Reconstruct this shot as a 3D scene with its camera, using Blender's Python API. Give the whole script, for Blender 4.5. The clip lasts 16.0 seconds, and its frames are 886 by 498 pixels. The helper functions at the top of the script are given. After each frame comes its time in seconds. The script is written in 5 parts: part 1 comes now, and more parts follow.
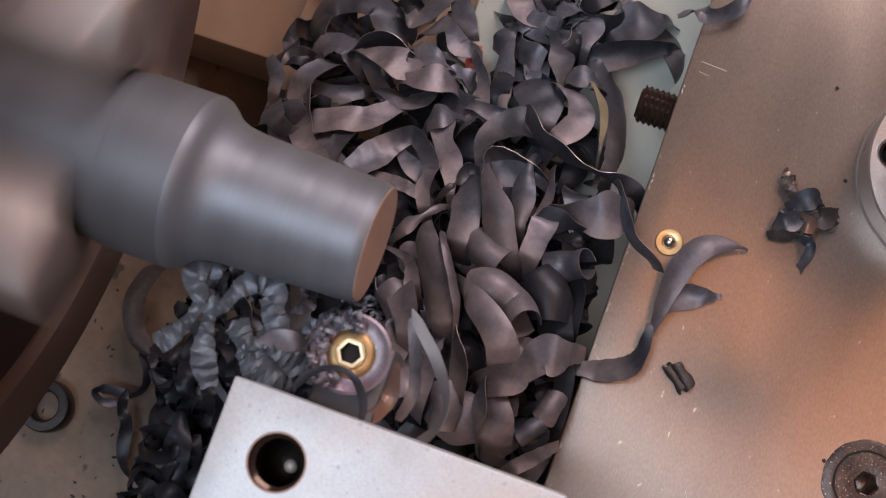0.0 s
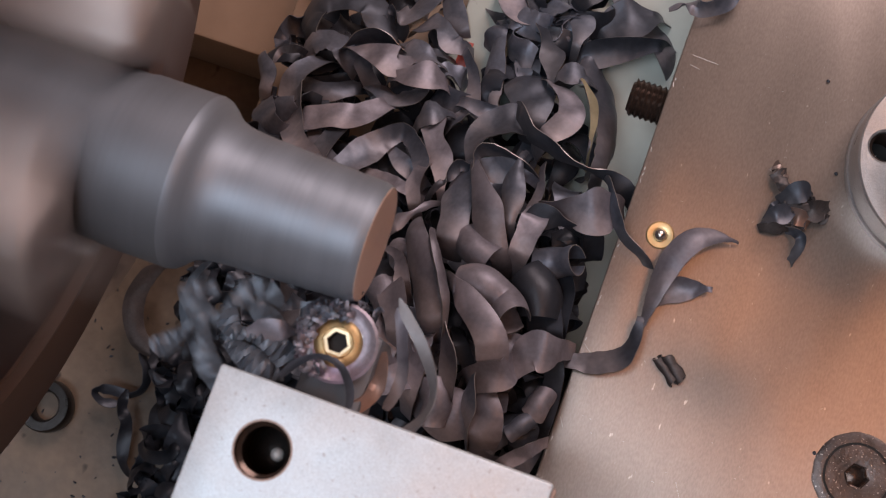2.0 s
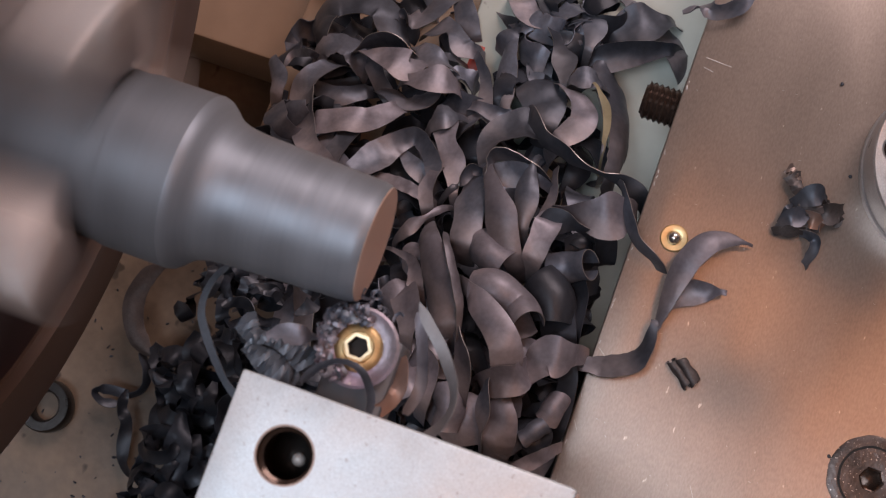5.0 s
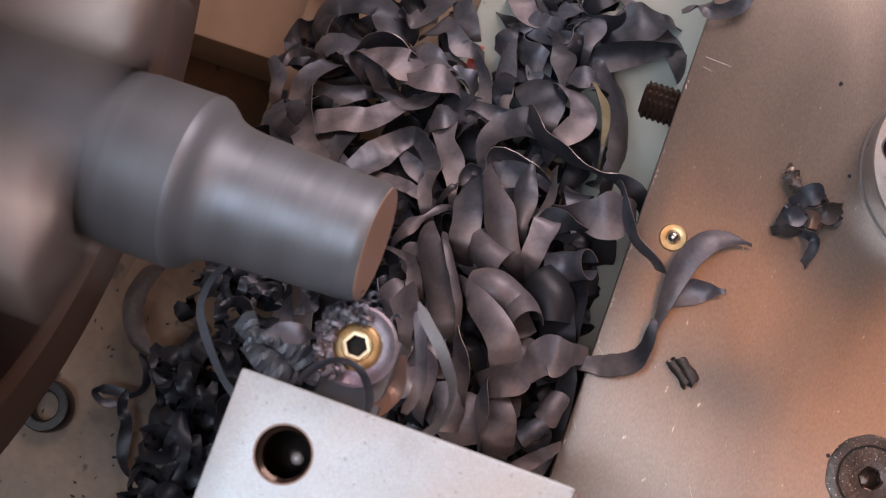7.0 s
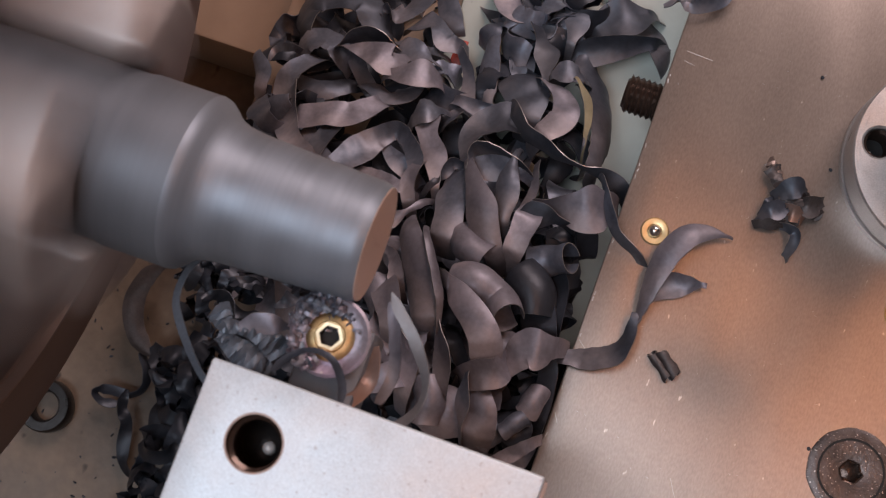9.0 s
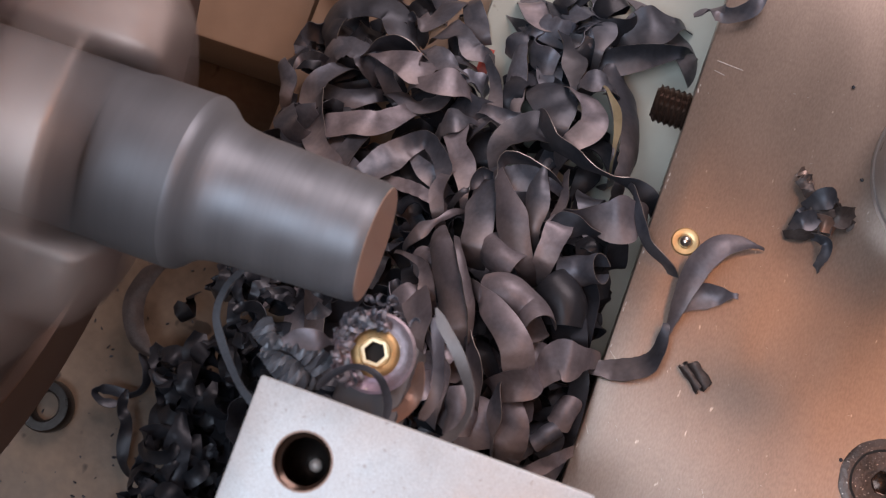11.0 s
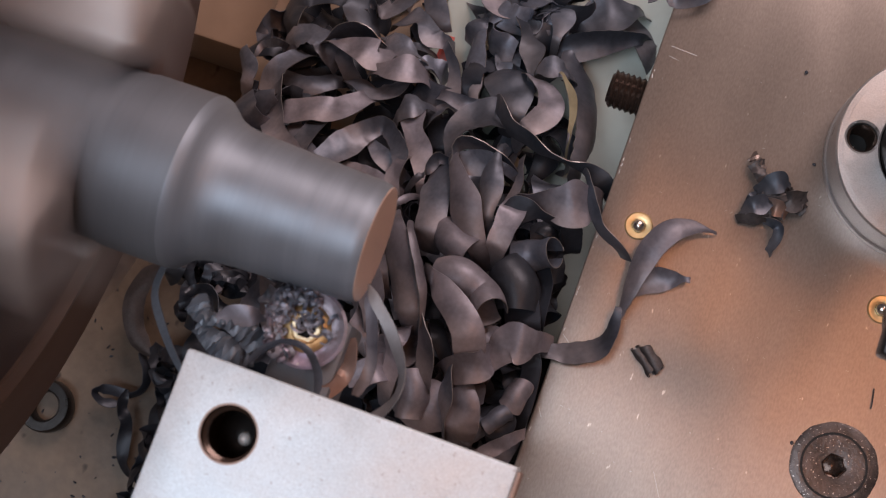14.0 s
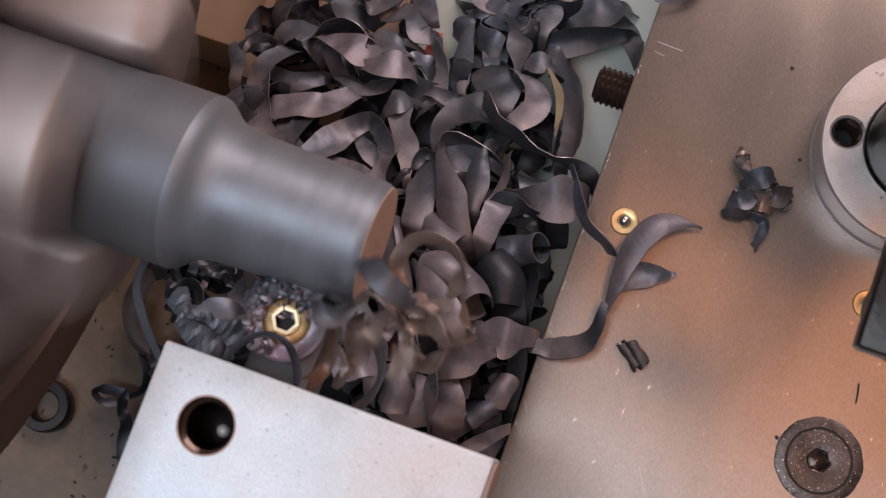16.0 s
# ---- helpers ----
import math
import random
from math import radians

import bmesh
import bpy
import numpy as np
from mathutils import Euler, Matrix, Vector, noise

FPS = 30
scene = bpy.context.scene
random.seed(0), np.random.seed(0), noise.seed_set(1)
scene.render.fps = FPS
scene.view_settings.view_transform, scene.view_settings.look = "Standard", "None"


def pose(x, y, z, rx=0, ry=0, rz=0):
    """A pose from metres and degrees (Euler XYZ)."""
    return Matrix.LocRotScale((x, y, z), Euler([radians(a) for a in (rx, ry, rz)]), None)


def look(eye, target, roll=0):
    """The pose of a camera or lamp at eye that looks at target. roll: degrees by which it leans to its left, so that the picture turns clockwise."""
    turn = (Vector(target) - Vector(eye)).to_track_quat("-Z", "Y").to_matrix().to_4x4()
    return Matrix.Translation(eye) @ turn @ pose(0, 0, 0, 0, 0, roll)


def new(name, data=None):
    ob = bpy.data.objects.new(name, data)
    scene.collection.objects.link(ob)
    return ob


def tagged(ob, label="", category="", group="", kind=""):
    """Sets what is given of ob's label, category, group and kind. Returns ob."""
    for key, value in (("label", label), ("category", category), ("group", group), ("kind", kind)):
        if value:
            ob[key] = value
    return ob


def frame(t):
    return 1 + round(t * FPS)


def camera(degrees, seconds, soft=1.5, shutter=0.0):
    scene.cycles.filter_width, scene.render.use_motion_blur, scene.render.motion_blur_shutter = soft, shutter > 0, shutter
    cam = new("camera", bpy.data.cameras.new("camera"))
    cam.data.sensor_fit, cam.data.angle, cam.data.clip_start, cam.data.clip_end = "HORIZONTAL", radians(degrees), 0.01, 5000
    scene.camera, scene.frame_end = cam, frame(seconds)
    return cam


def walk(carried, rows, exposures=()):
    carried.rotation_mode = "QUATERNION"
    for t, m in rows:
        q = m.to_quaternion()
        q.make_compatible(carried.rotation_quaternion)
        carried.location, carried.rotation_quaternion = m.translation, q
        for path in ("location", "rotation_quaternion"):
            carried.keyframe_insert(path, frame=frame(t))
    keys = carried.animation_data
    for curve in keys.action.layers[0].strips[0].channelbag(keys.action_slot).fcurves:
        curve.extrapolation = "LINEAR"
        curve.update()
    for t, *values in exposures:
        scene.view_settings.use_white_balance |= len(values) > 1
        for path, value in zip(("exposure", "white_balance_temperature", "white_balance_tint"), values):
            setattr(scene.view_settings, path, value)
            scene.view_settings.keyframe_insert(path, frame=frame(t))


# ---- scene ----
cam = camera(36.4857, 16.0, soft=1.2, shutter=0.6)
cam.data.dof.use_dof, cam.data.dof.focus_distance, cam.data.dof.aperture_fstop = True, 0.305, 60
CAM = pose(0, 0, 0.3, 9.4335, 4.3410, 19.8626)
walk(cam, [(0, CAM), (16, CAM)])

# ---------------------------------------------------------------- light
world = bpy.data.worlds.new("workshop_air")
scene.world = world
world.use_nodes = True
world.node_tree.nodes["Background"].inputs[0].default_value = (0.72, 0.84, 1.0, 1)
world.node_tree.nodes["Background"].inputs[1].default_value = 0.07


def area_lamp(name, eye, target, sx, sy, watts, colour):
    data = bpy.data.lights.new(name, "AREA")
    data.shape, data.size, data.size_y = "RECTANGLE", sx, sy
    data.energy, data.color = watts, colour
    ob = new(name, data)
    ob.matrix_world = look(eye, target)
    return tagged(ob, "workshop lamp above the lathe", "lamp")


area_lamp("ceiling_lamp", (-0.26, -0.30, 1.42), (-0.02, 0.0, 0), 0.85, 0.62, 10.4, (0.77, 0.84, 0.95))
area_lamp("machine_lamp", (0.25, 0.115, 0.95), (0.04, 0.02, 0), 0.42, 0.13, 1.0, (1.0, 0.42, 0.20))
area_lamp("window_lamp", (0.3, 1.74, 1.48), (0, 0.05, 0), 1.4, 0.9, 33.5, (1.0, 0.79, 0.77))
scene.view_settings.exposure = 0.0

# ---------------------------------------------------------------- materials


def material(name, colour, rough=0.5, metal=0.0, vary=0.25, scale=60.0, bump=0.1, bump_scale=400.0,
             tint=None, stretch=(1, 1, 1), specks=None, speck_scale=300.0, speck_cut=0.7, per_object=0.0, rough_vary=0.15, grain=0.0, brushed=0.0):
    """Principled surface with broad and fine variation, optional second tint in patches and specks."""
    m = bpy.data.materials.new(name)
    m.use_nodes = True
    nt = m.node_tree
    n, ln = nt.nodes, nt.links
    bs = n["Principled BSDF"]
    bs.inputs["Roughness"].default_value = rough
    bs.inputs["Metallic"].default_value = metal
    tc = n.new("ShaderNodeTexCoord")
    mp = n.new("ShaderNodeMapping")
    mp.inputs["Scale"].default_value = stretch
    ln.new(tc.outputs["Object"], mp.inputs[0])

    def noise_at(s, detail=4.0):
        t = n.new("ShaderNodeTexNoise")
        t.inputs["Scale"].default_value, t.inputs["Detail"].default_value = s, detail
        ln.new(mp.outputs[0], t.inputs["Vector"])
        return t

    def mix(fac, a, b, blend="MIX"):
        x = n.new("ShaderNodeMix")
        x.data_type, x.blend_type = "RGBA", blend
        for sock, val in ((x.inputs[0], fac), (x.inputs[6], a), (x.inputs[7], b)):
            if isinstance(val, (int, float)):
                sock.default_value = val
            elif isinstance(val, tuple):
                sock.default_value = (*val, 1)
            else:
                ln.new(val, sock)
        return x.outputs[2]

    def ramp(src, lo, hi):
        r = n.new("ShaderNodeMapRange")
        r.inputs["From Min"].default_value, r.inputs["From Max"].default_value = lo, hi
        ln.new(src, r.inputs["Value"])
        return r.outputs[0]

    big, fine = noise_at(scale), noise_at(scale * 7)
    dark = tuple(c * (1 - vary) for c in colour)
    light = tuple(min(1, c * (1 + vary)) for c in colour)
    col = mix(ramp(big.outputs["Fac"], 0.3, 0.7), dark, light)
    if tint:
        third = noise_at(scale * 0.45)
        col = mix(ramp(third.outputs["Fac"], 0.45, 0.68), col, tint)
    col = mix(0.35, col, mix(ramp(fine.outputs["Fac"], 0.3, 0.7), dark, light))
    if grain:
        speckle = noise_at(grain, 3.0)
        col = mix(0.28, col, mix(ramp(speckle.outputs["Fac"], 0.35, 0.65), tuple(c * 0.72 for c in colour), tuple(min(1, c * 1.28) for c in colour)))
    if specks:
        sp = noise_at(speck_scale, 2.0)
        col = mix(ramp(sp.outputs["Fac"], speck_cut, speck_cut + 0.05), col, specks)
    if per_object:
        info = n.new("ShaderNodeObjectInfo")
        value = n.new("ShaderNodeMapRange")
        value.inputs["To Min"].default_value, value.inputs["To Max"].default_value = 1 - per_object, 1 + per_object
        ln.new(info.outputs["Random"], value.inputs["Value"])
        hsv = n.new("ShaderNodeHueSaturation")
        ln.new(value.outputs[0], hsv.inputs["Value"])
        ln.new(col, hsv.inputs["Color"])
        col = hsv.outputs[0]
    ln.new(col, bs.inputs["Base Color"])
    rr = n.new("ShaderNodeMapRange")
    rr.inputs["To Min"].default_value = max(0.04, rough - rough_vary)
    rr.inputs["To Max"].default_value = min(1, rough + rough_vary)
    ln.new(big.outputs["Fac"], rr.inputs["Value"])
    ln.new(rr.outputs[0], bs.inputs["Roughness"])
    if brushed:
        # the grinding marks run along y, so that highlights spread along x
        along = n.new("ShaderNodeCombineXYZ")
        along.inputs[0].default_value = 1.0
        ln.new(along.outputs[0], bs.inputs["Tangent"])
        bs.inputs["Anisotropic"].default_value = brushed
    if bump:
        tex = noise_at(bump_scale)
        b = n.new("ShaderNodeBump")
        b.inputs["Strength"].default_value, b.inputs["Distance"].default_value = bump, 0.0005
        ln.new(tex.outputs["Fac"], b.inputs["Height"])
        ln.new(b.outputs[0], bs.inputs["Normal"])
    return m


PLATE = material("brushed_plate", (0.38, 0.324, 0.292), 0.31, 0.75, 0.11, 90, 0.04, 2200, tint=(0.29, 0.245, 0.22),
                 stretch=(1, 0.4, 1), specks=(0.75, 0.70, 0.66), speck_scale=620, speck_cut=0.72, grain=2400, rough_vary=0.06, brushed=0.8)
HOLDER = material("ground_holder_steel", (0.575, 0.65, 0.71), 0.48, 0.35, 0.20, 190, 0.09, 1900, tint=(0.62, 0.63, 0.65),
                  specks=(0.42, 0.43, 0.46), speck_scale=1100, speck_cut=0.67, grain=3200)
HOLDER_SIDE = material("holder_side", (0.30, 0.22, 0.19), 0.5, 0.6, 0.2, 90)
STEEL = material("turned_steel", (0.56, 0.54, 0.54), 0.36, 0.8, 0.14, 90, 0.08, 1600, specks=(0.2, 0.18, 0.17), speck_scale=260, speck_cut=0.71, grain=3000)
BAR = material("turned_bar", (0.22, 0.245, 0.285), 0.50, 0.6, 0.12, 25, 0.08, 500, stretch=(9, 0.4, 0.4))
SCALE = material("blue_grey_bar_skin", (0.16, 0.175, 0.20), 0.55, 0.5, 0.10, 25, 0.04, 500, stretch=(7, 0.4, 0.4))
BAR_END = material("bar_end_face", (0.78, 0.58, 0.48), 0.38, 0.7, 0.06, 40, 0.03, 600)
CHUCK = material("chuck_steel", (0.30, 0.21, 0.175), 0.5, 0.6, 0.25, 40, 0.05, 500, tint=(0.15, 0.10, 0.085))
SHANK = material("tempered_shank_steel", (0.34, 0.235, 0.20), 0.5, 0.6, 0.2, 120, 0.1, 600, tint=(0.42, 0.20, 0.12))
SCROLL = material("dark_purple_chuck_face", (0.075, 0.042, 0.052), 0.45, 0.5, 0.3, 60, 0.05, 500)
PALE_GOLD = material("worn_pale_gold", (0.74, 0.62, 0.42), 0.38, 0.8, 0.15, 300, 0.05, 900)
JAW = material("jaw_steel", (0.39, 0.345, 0.335), 0.42, 0.5, 0.2, 60, 0.1, 500)
SHAVING = material("blued_shaving", (0.125, 0.14, 0.18), 0.46, 0.5, 0.34, 130, 0.10, 420, tint=(0.37, 0.32, 0.325), per_object=0.42)
# yellow light caught by a shaving's edge, put into the colour
YELLOW_GLINT = material("yellow_glint_shaving", (0.46, 0.39, 0.25), 0.45, 0.5, 0.2, 130, 0.08, 420)
GREY_CHIP = material("dull_grey_shaving", (0.20, 0.195, 0.205), 0.5, 0.5, 0.2, 130, 0.08, 420)
NAVY = material("dark_blued_shaving", (0.065, 0.075, 0.098), 0.47, 0.5, 0.35, 110, 0.08, 420, tint=(0.16, 0.15, 0.16), per_object=0.3)
BROWNED = material("browned_shaving", (0.21, 0.20, 0.235), 0.5, 0.5, 0.30, 130, 0.12, 420, tint=(0.385, 0.32, 0.315), per_object=0.28)
CRUMPLE = material("crumpled_brown_chip", (0.095, 0.082, 0.082), 0.5, 0.5, 0.4, 260, 0.3, 700, tint=(0.045, 0.04, 0.042))
EDGE = material("sheared_shaving_edge", (0.29, 0.275, 0.27), 0.35, 0.7, 0.2, 200, 0.05, 900)
# dark steel, near-black so that low curls also carry the shade between them
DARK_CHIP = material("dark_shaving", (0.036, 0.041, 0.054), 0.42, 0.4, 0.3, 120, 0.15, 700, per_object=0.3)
BLUE_CHIP = material("blue_grey_chip", (0.175, 0.20, 0.24), 0.5, 0.4, 0.3, 200, 0.3, 900, tint=(0.10, 0.112, 0.14))
GREEN = material("pale_green_paint", (0.46, 0.50, 0.46), 0.45, 0.0, 0.08, 40, 0.05, 400, specks=(0.12, 0.11, 0.09), speck_scale=160, speck_cut=0.72)
TAN = material("tan_board", (0.36, 0.26, 0.19), 0.55, 0.0, 0.12, 25, 0.05, 300)
TRAY = material("stained_tray_paint", (0.165, 0.122, 0.088), 0.5, 0.0, 0.25, 60, 0.15, 260, tint=(0.055, 0.037, 0.026),
                specks=(0.05, 0.035, 0.025), speck_scale=120, speck_cut=0.66)
BLACK = material("black_oiled_steel", (0.022, 0.020, 0.020), 0.32, 0.5, 0.3, 150, 0.2, 900)
BOLT = material("oily_bolt_steel", (0.075, 0.052, 0.043), 0.2, 0.7, 0.3, 200, 0.1, 900)
SCREW = material("black_screw_head", (0.115, 0.095, 0.09), 0.38, 0.6, 0.35, 420, 0.35, 900, specks=(0.60, 0.54, 0.50), speck_scale=2300, speck_cut=0.655, tint=(0.022, 0.019, 0.019))
SOCKET = material("matt_black_socket", (0.015, 0.014, 0.014), 0.75, 0.0, 0.3, 200, 0.2, 900)
FRESH = material("fresh_brown_shaving", (0.24, 0.185, 0.165), 0.42, 0.55, 0.25, 120, 0.08, 700)
BRASS = material("brass", (0.66, 0.50, 0.27), 0.36, 0.9, 0.12, 200, 0.05, 900)
BALL = material("steel_ball", (0.72, 0.70, 0.68), 0.24, 1.0, 0.05, 200, 0.0)
CARBIDE = material("coated_carbide", (0.26, 0.235, 0.27), 0.44, 0.65, 0.3, 240, 0.2, 900, tint=(0.30, 0.21, 0.30), specks=(0.5, 0.47, 0.45), speck_scale=700, speck_cut=0.68)
GOLD = material("gold_screw_coating", (0.40, 0.29, 0.15), 0.42, 0.8, 0.35, 420, 0.10, 900, tint=(0.60, 0.30, 0.11))
SATIN = material("satin_steel", (0.6, 0.6, 0.6), 0.5, 0.3, 0.05, 200, 0.0)
RED = material("red_paint", (0.45, 0.06, 0.04), 0.45, 0.0, 0.15, 200)
WALL = material("workshop_wall_paint", (0.50, 0.46, 0.42), 0.8, 0.0, 0.1, 2, 0.1, 40)

# ---------------------------------------------------------------- helpers of this scene (all in millimetres)
MM = 0.001
CARRIAGE, SLIDE = [], []   # what moves with the saddle, and with the cross slide


def mesh_of(name, bm, mat, smooth=True):
    bmesh.ops.recalc_face_normals(bm, faces=bm.faces)
    bmesh.ops.scale(bm, vec=(MM, MM, MM), verts=bm.verts)
    me = bpy.data.meshes.new(name)
    bm.to_mesh(me)
    bm.free()
    me.materials.append(mat)
    if smooth:
        for p in me.polygons:
            p.use_smooth = True
        me.set_sharp_from_angle(angle=radians(38))
    return me


def part(name, bm, mat, parent=None, label="", at=None):
    ob = new(name, mesh_of(name, bm, mat))
    if at is not None:
        ob.matrix_basis = at
    if parent:
        ob.parent = parent
    if label:
        ob["label"] = label
    return ob


def thing(name, x, y, z, label, category, group="", kind="", moves=None):
    ob = tagged(new(name), label, category, group, kind)
    ob.location = (x * MM, y * MM, z * MM)
    if moves is not None:
        moves.append(ob)
    return ob


def at(x, y, z, rx=0, ry=0, rz=0):
    return pose(x * MM, y * MM, z * MM, rx, ry, rz)


def block(x0, x1, y0, y1, z0, z1, bevel=0.6, seg=2):
    bm = bmesh.new()
    bmesh.ops.create_cube(bm, size=1)
    bmesh.ops.scale(bm, vec=(x1 - x0, y1 - y0, z1 - z0), verts=bm.verts)
    bmesh.ops.translate(bm, vec=((x0 + x1) / 2, (y0 + y1) / 2, (z0 + z1) / 2), verts=bm.verts)
    if bevel:
        bmesh.ops.bevel(bm, geom=bm.edges[:], offset=bevel, segments=seg, affect="EDGES", profile=0.5)
    return bm


def turned(profile, steps=64, axis="Z", wobble=None, caps=(True, False)):
    """A body of revolution from (radius, height) pairs."""
    bm = bmesh.new()
    rings = []
    for r, h in profile:
        ring = []
        for i in range(steps):
            a = 2 * math.pi * i / steps
            rr = r * (1 + (wobble(a, h) if wobble else 0))
            c, s = rr * math.cos(a), rr * math.sin(a)
            ring.append(bm.verts.new((c, s, h) if axis == "Z" else (h, c, s)))
        rings.append(ring)
    for a, b in zip(rings, rings[1:]):
        for i in range(steps):
            bm.faces.new((a[i], a[(i + 1) % steps], b[(i + 1) % steps], b[i]))
    for ring, cap in ((rings[0], caps[0]), (rings[-1], caps[1])):
        if cap and profile[0] != profile[-1]:
            bm.faces.new(ring)
    bmesh.ops.remove_doubles(bm, verts=bm.verts, dist=0.001)
    return bm


def thread_rod(r, length, pitch, axis="X", steps=28):
    """A screw thread as one helical skin."""
    bm = bmesh.new()
    rows = []
    per = 4
    n = int(length / pitch * per)
    for k in range(n + 1):
        ring = []
        for i in range(steps):
            a = 2 * math.pi * i / steps
            h = k * pitch / per
            ph = ((h / pitch) - a / (2 * math.pi)) % 1.0
            rr = r - 0.62 * pitch * (1 - abs(2 * ph - 1)) * 0.85
            ring.append(bm.verts.new((h, rr * math.cos(a), rr * math.sin(a))))
        rows.append(ring)
    for a, b in zip(rows, rows[1:]):
        for i in range(steps):
            bm.faces.new((a[i], a[(i + 1) % steps], b[(i + 1) % steps], b[i]))
    bm.faces.new(rows[0])
    bm.faces.new(rows[-1])
    return bm


def spline(points, step):
    """Catmull-Rom through the points, at about even steps."""
    P = [Vector(p) for p in points]
    P = [P[0] * 2 - P[1]] + P + [P[-1] * 2 - P[-2]]
    out = []
    for a, b, c, d in zip(P, P[1:], P[2:], P[3:]):
        n = max(3, int((c - b).length / step))
        for i in range(n):
            t = i / n
            out.append(0.5 * (2 * b + (c - a) * t + (2 * a - 5 * b + 4 * c - d) * t * t + (3 * b - a - 3 * c + d) * t ** 3))
    out.append(P[-2])
    return out


def strip(points, width, roll0, roll1, ruffle=0.0, cup=0.05, thick=0.20, seed=0, step=0.9, taper=True, bank=0.6):
    """A thin curled metal ribbon: cupped across, rolled from end to end, with pointed ends and crimps."""
    rng = random.Random(seed)
    line = spline(points, step)
    n = len(line)
    bm = bmesh.new()
    top, low = [], []
    ph, fr = rng.uniform(0, 6), rng.uniform(1.3, 1.9)
    amp, wav = rng.uniform(8, 34), rng.uniform(4, 8)
    cup *= rng.uniform(-1.5, 3.0)
    blunt = rng.uniform(0.15, 0.7)
    across = (-1, -0.55, 0, 0.55, 1)
    side, last = Vector((1, 0, 0)), None
    lean = Vector((0, 0, rng.choice((-1, 1))))
    tans = [(line[min(i + 1, n - 1)] - line[max(i - 1, 0)]).normalized() for i in range(n)]
    for i, p in enumerate(line):
        t = i / (n - 1)
        tan = (line[min(i + 1, n - 1)] - line[max(i - 1, 0)]).normalized()
        s = tan.cross(Vector((0, 0, 1)))
        s = s.normalized() if s.length > 0.05 else side
        if side is not None and s.dot(side) < 0:
            s = -s
        side = s
        up = s.cross(tan).normalized()
        if up.z < 0:
            up = -up
        roll = radians(roll0 + (roll1 - roll0) * t + amp * math.sin(t * wav + ph))
        sv = s * math.cos(roll) + up * math.sin(roll)
        # in a tight turn the ribbon banks, as a thin strip bends about its width alone
        kv = tans[min(i + 2, n - 1)] - tans[max(i - 2, 0)]
        if kv.length > 1e-4:
            b = tan.cross(kv).normalized()
            if b.dot(lean) < 0:
                b = -b
            lean = b
            beta = bank * min(1.0, kv.length / (4 * step) * width * 1.1)
            if sv.dot(b) < -0.3:
                sv = -sv
            sv = (sv * (1 - beta) + b * beta).normalized()
        if last is not None and sv.dot(last) < 0:
            sv = -sv
        last = sv
        nv = sv.cross(tan).normalized()
        w = width / 2
        if taper:
            w *= min(1, blunt + 0.7 * min(t, 1 - t) * n * step / width)
        w *= 1 + 0.05 * math.sin(i * 0.35 + ph)
        ra, rb = [], []
        for u in across:
            bow = cup * width * (u * u - 0.4)
            crimp = ruffle * width * 0.20 * math.sin(i * step * fr + ph) * (0.25 + u * u) 
            q = p + sv * (u * w) + nv * (bow + crimp)
            ra.append(bm.verts.new(q + nv * thick / 2))
            rb.append(bm.verts.new(q - nv * thick / 2))
        top.append(ra)
        low.append(rb)
    m = len(across)
    for i in range(n - 1):
        for j in range(m - 1):
            bm.faces.new((top[i][j], top[i + 1][j], top[i + 1][j + 1], top[i][j + 1]))
            bm.faces.new((low[i][j], low[i][j + 1], low[i + 1][j + 1], low[i + 1][j]))
        bm.faces.new((top[i][0], low[i][0], low[i + 1][0], top[i + 1][0]))
        bm.faces.new((top[i][-1], top[i + 1][-1], low[i + 1][-1], low[i][-1]))
    for j in range(m - 1):
        bm.faces.new((top[0][j], top[0][j + 1], low[0][j + 1], low[0][j]))
        bm.faces.new((top[-1][j], low[-1][j], low[-1][j + 1], top[-1][j + 1]))
    return bm


def ribbon_thing(name, points, width, roll0, roll1, ruffle, mat, label, group, moves, **more):
    if more.pop("tails", False):
        # both ends curl away downwards
        P = [Vector(p) for p in points]
        for e, q in ((P[0], P[1]), (P[-1], P[-2])):
            d = (e - q).normalized()
            side = d.cross(Vector((0, 0, 1)))
            one = e + d * width * 0.55 + Vector((0, 0, -0.45 * width)) + side * width * 0.2
            two = one + d * width * 0.1 + Vector((0, 0, -0.9 * width)) + side * width * 0.5
            if e is P[0]:
                head = [two, one]
            else:
                foot = [one, two]
        points = head + P + foot
    if moves is CARRIAGE:
        points = [Vector((min(p[0], 0.2 - 0.4 * width), p[1], p[2])) for p in points]
    c = sum((Vector(p) for p in points), Vector()) / len(points)
    bm = strip([Vector(p) - c for p in points], width, roll0, roll1, ruffle, seed=int(abs(c.x * 37 + c.y * 91) * 10), **more)
    ob = part(name, bm, mat)
    ob.location = c * MM
    tagged(ob, label, "metal shaving", group)
    if moves is not None:
        moves.append(ob)
    return ob


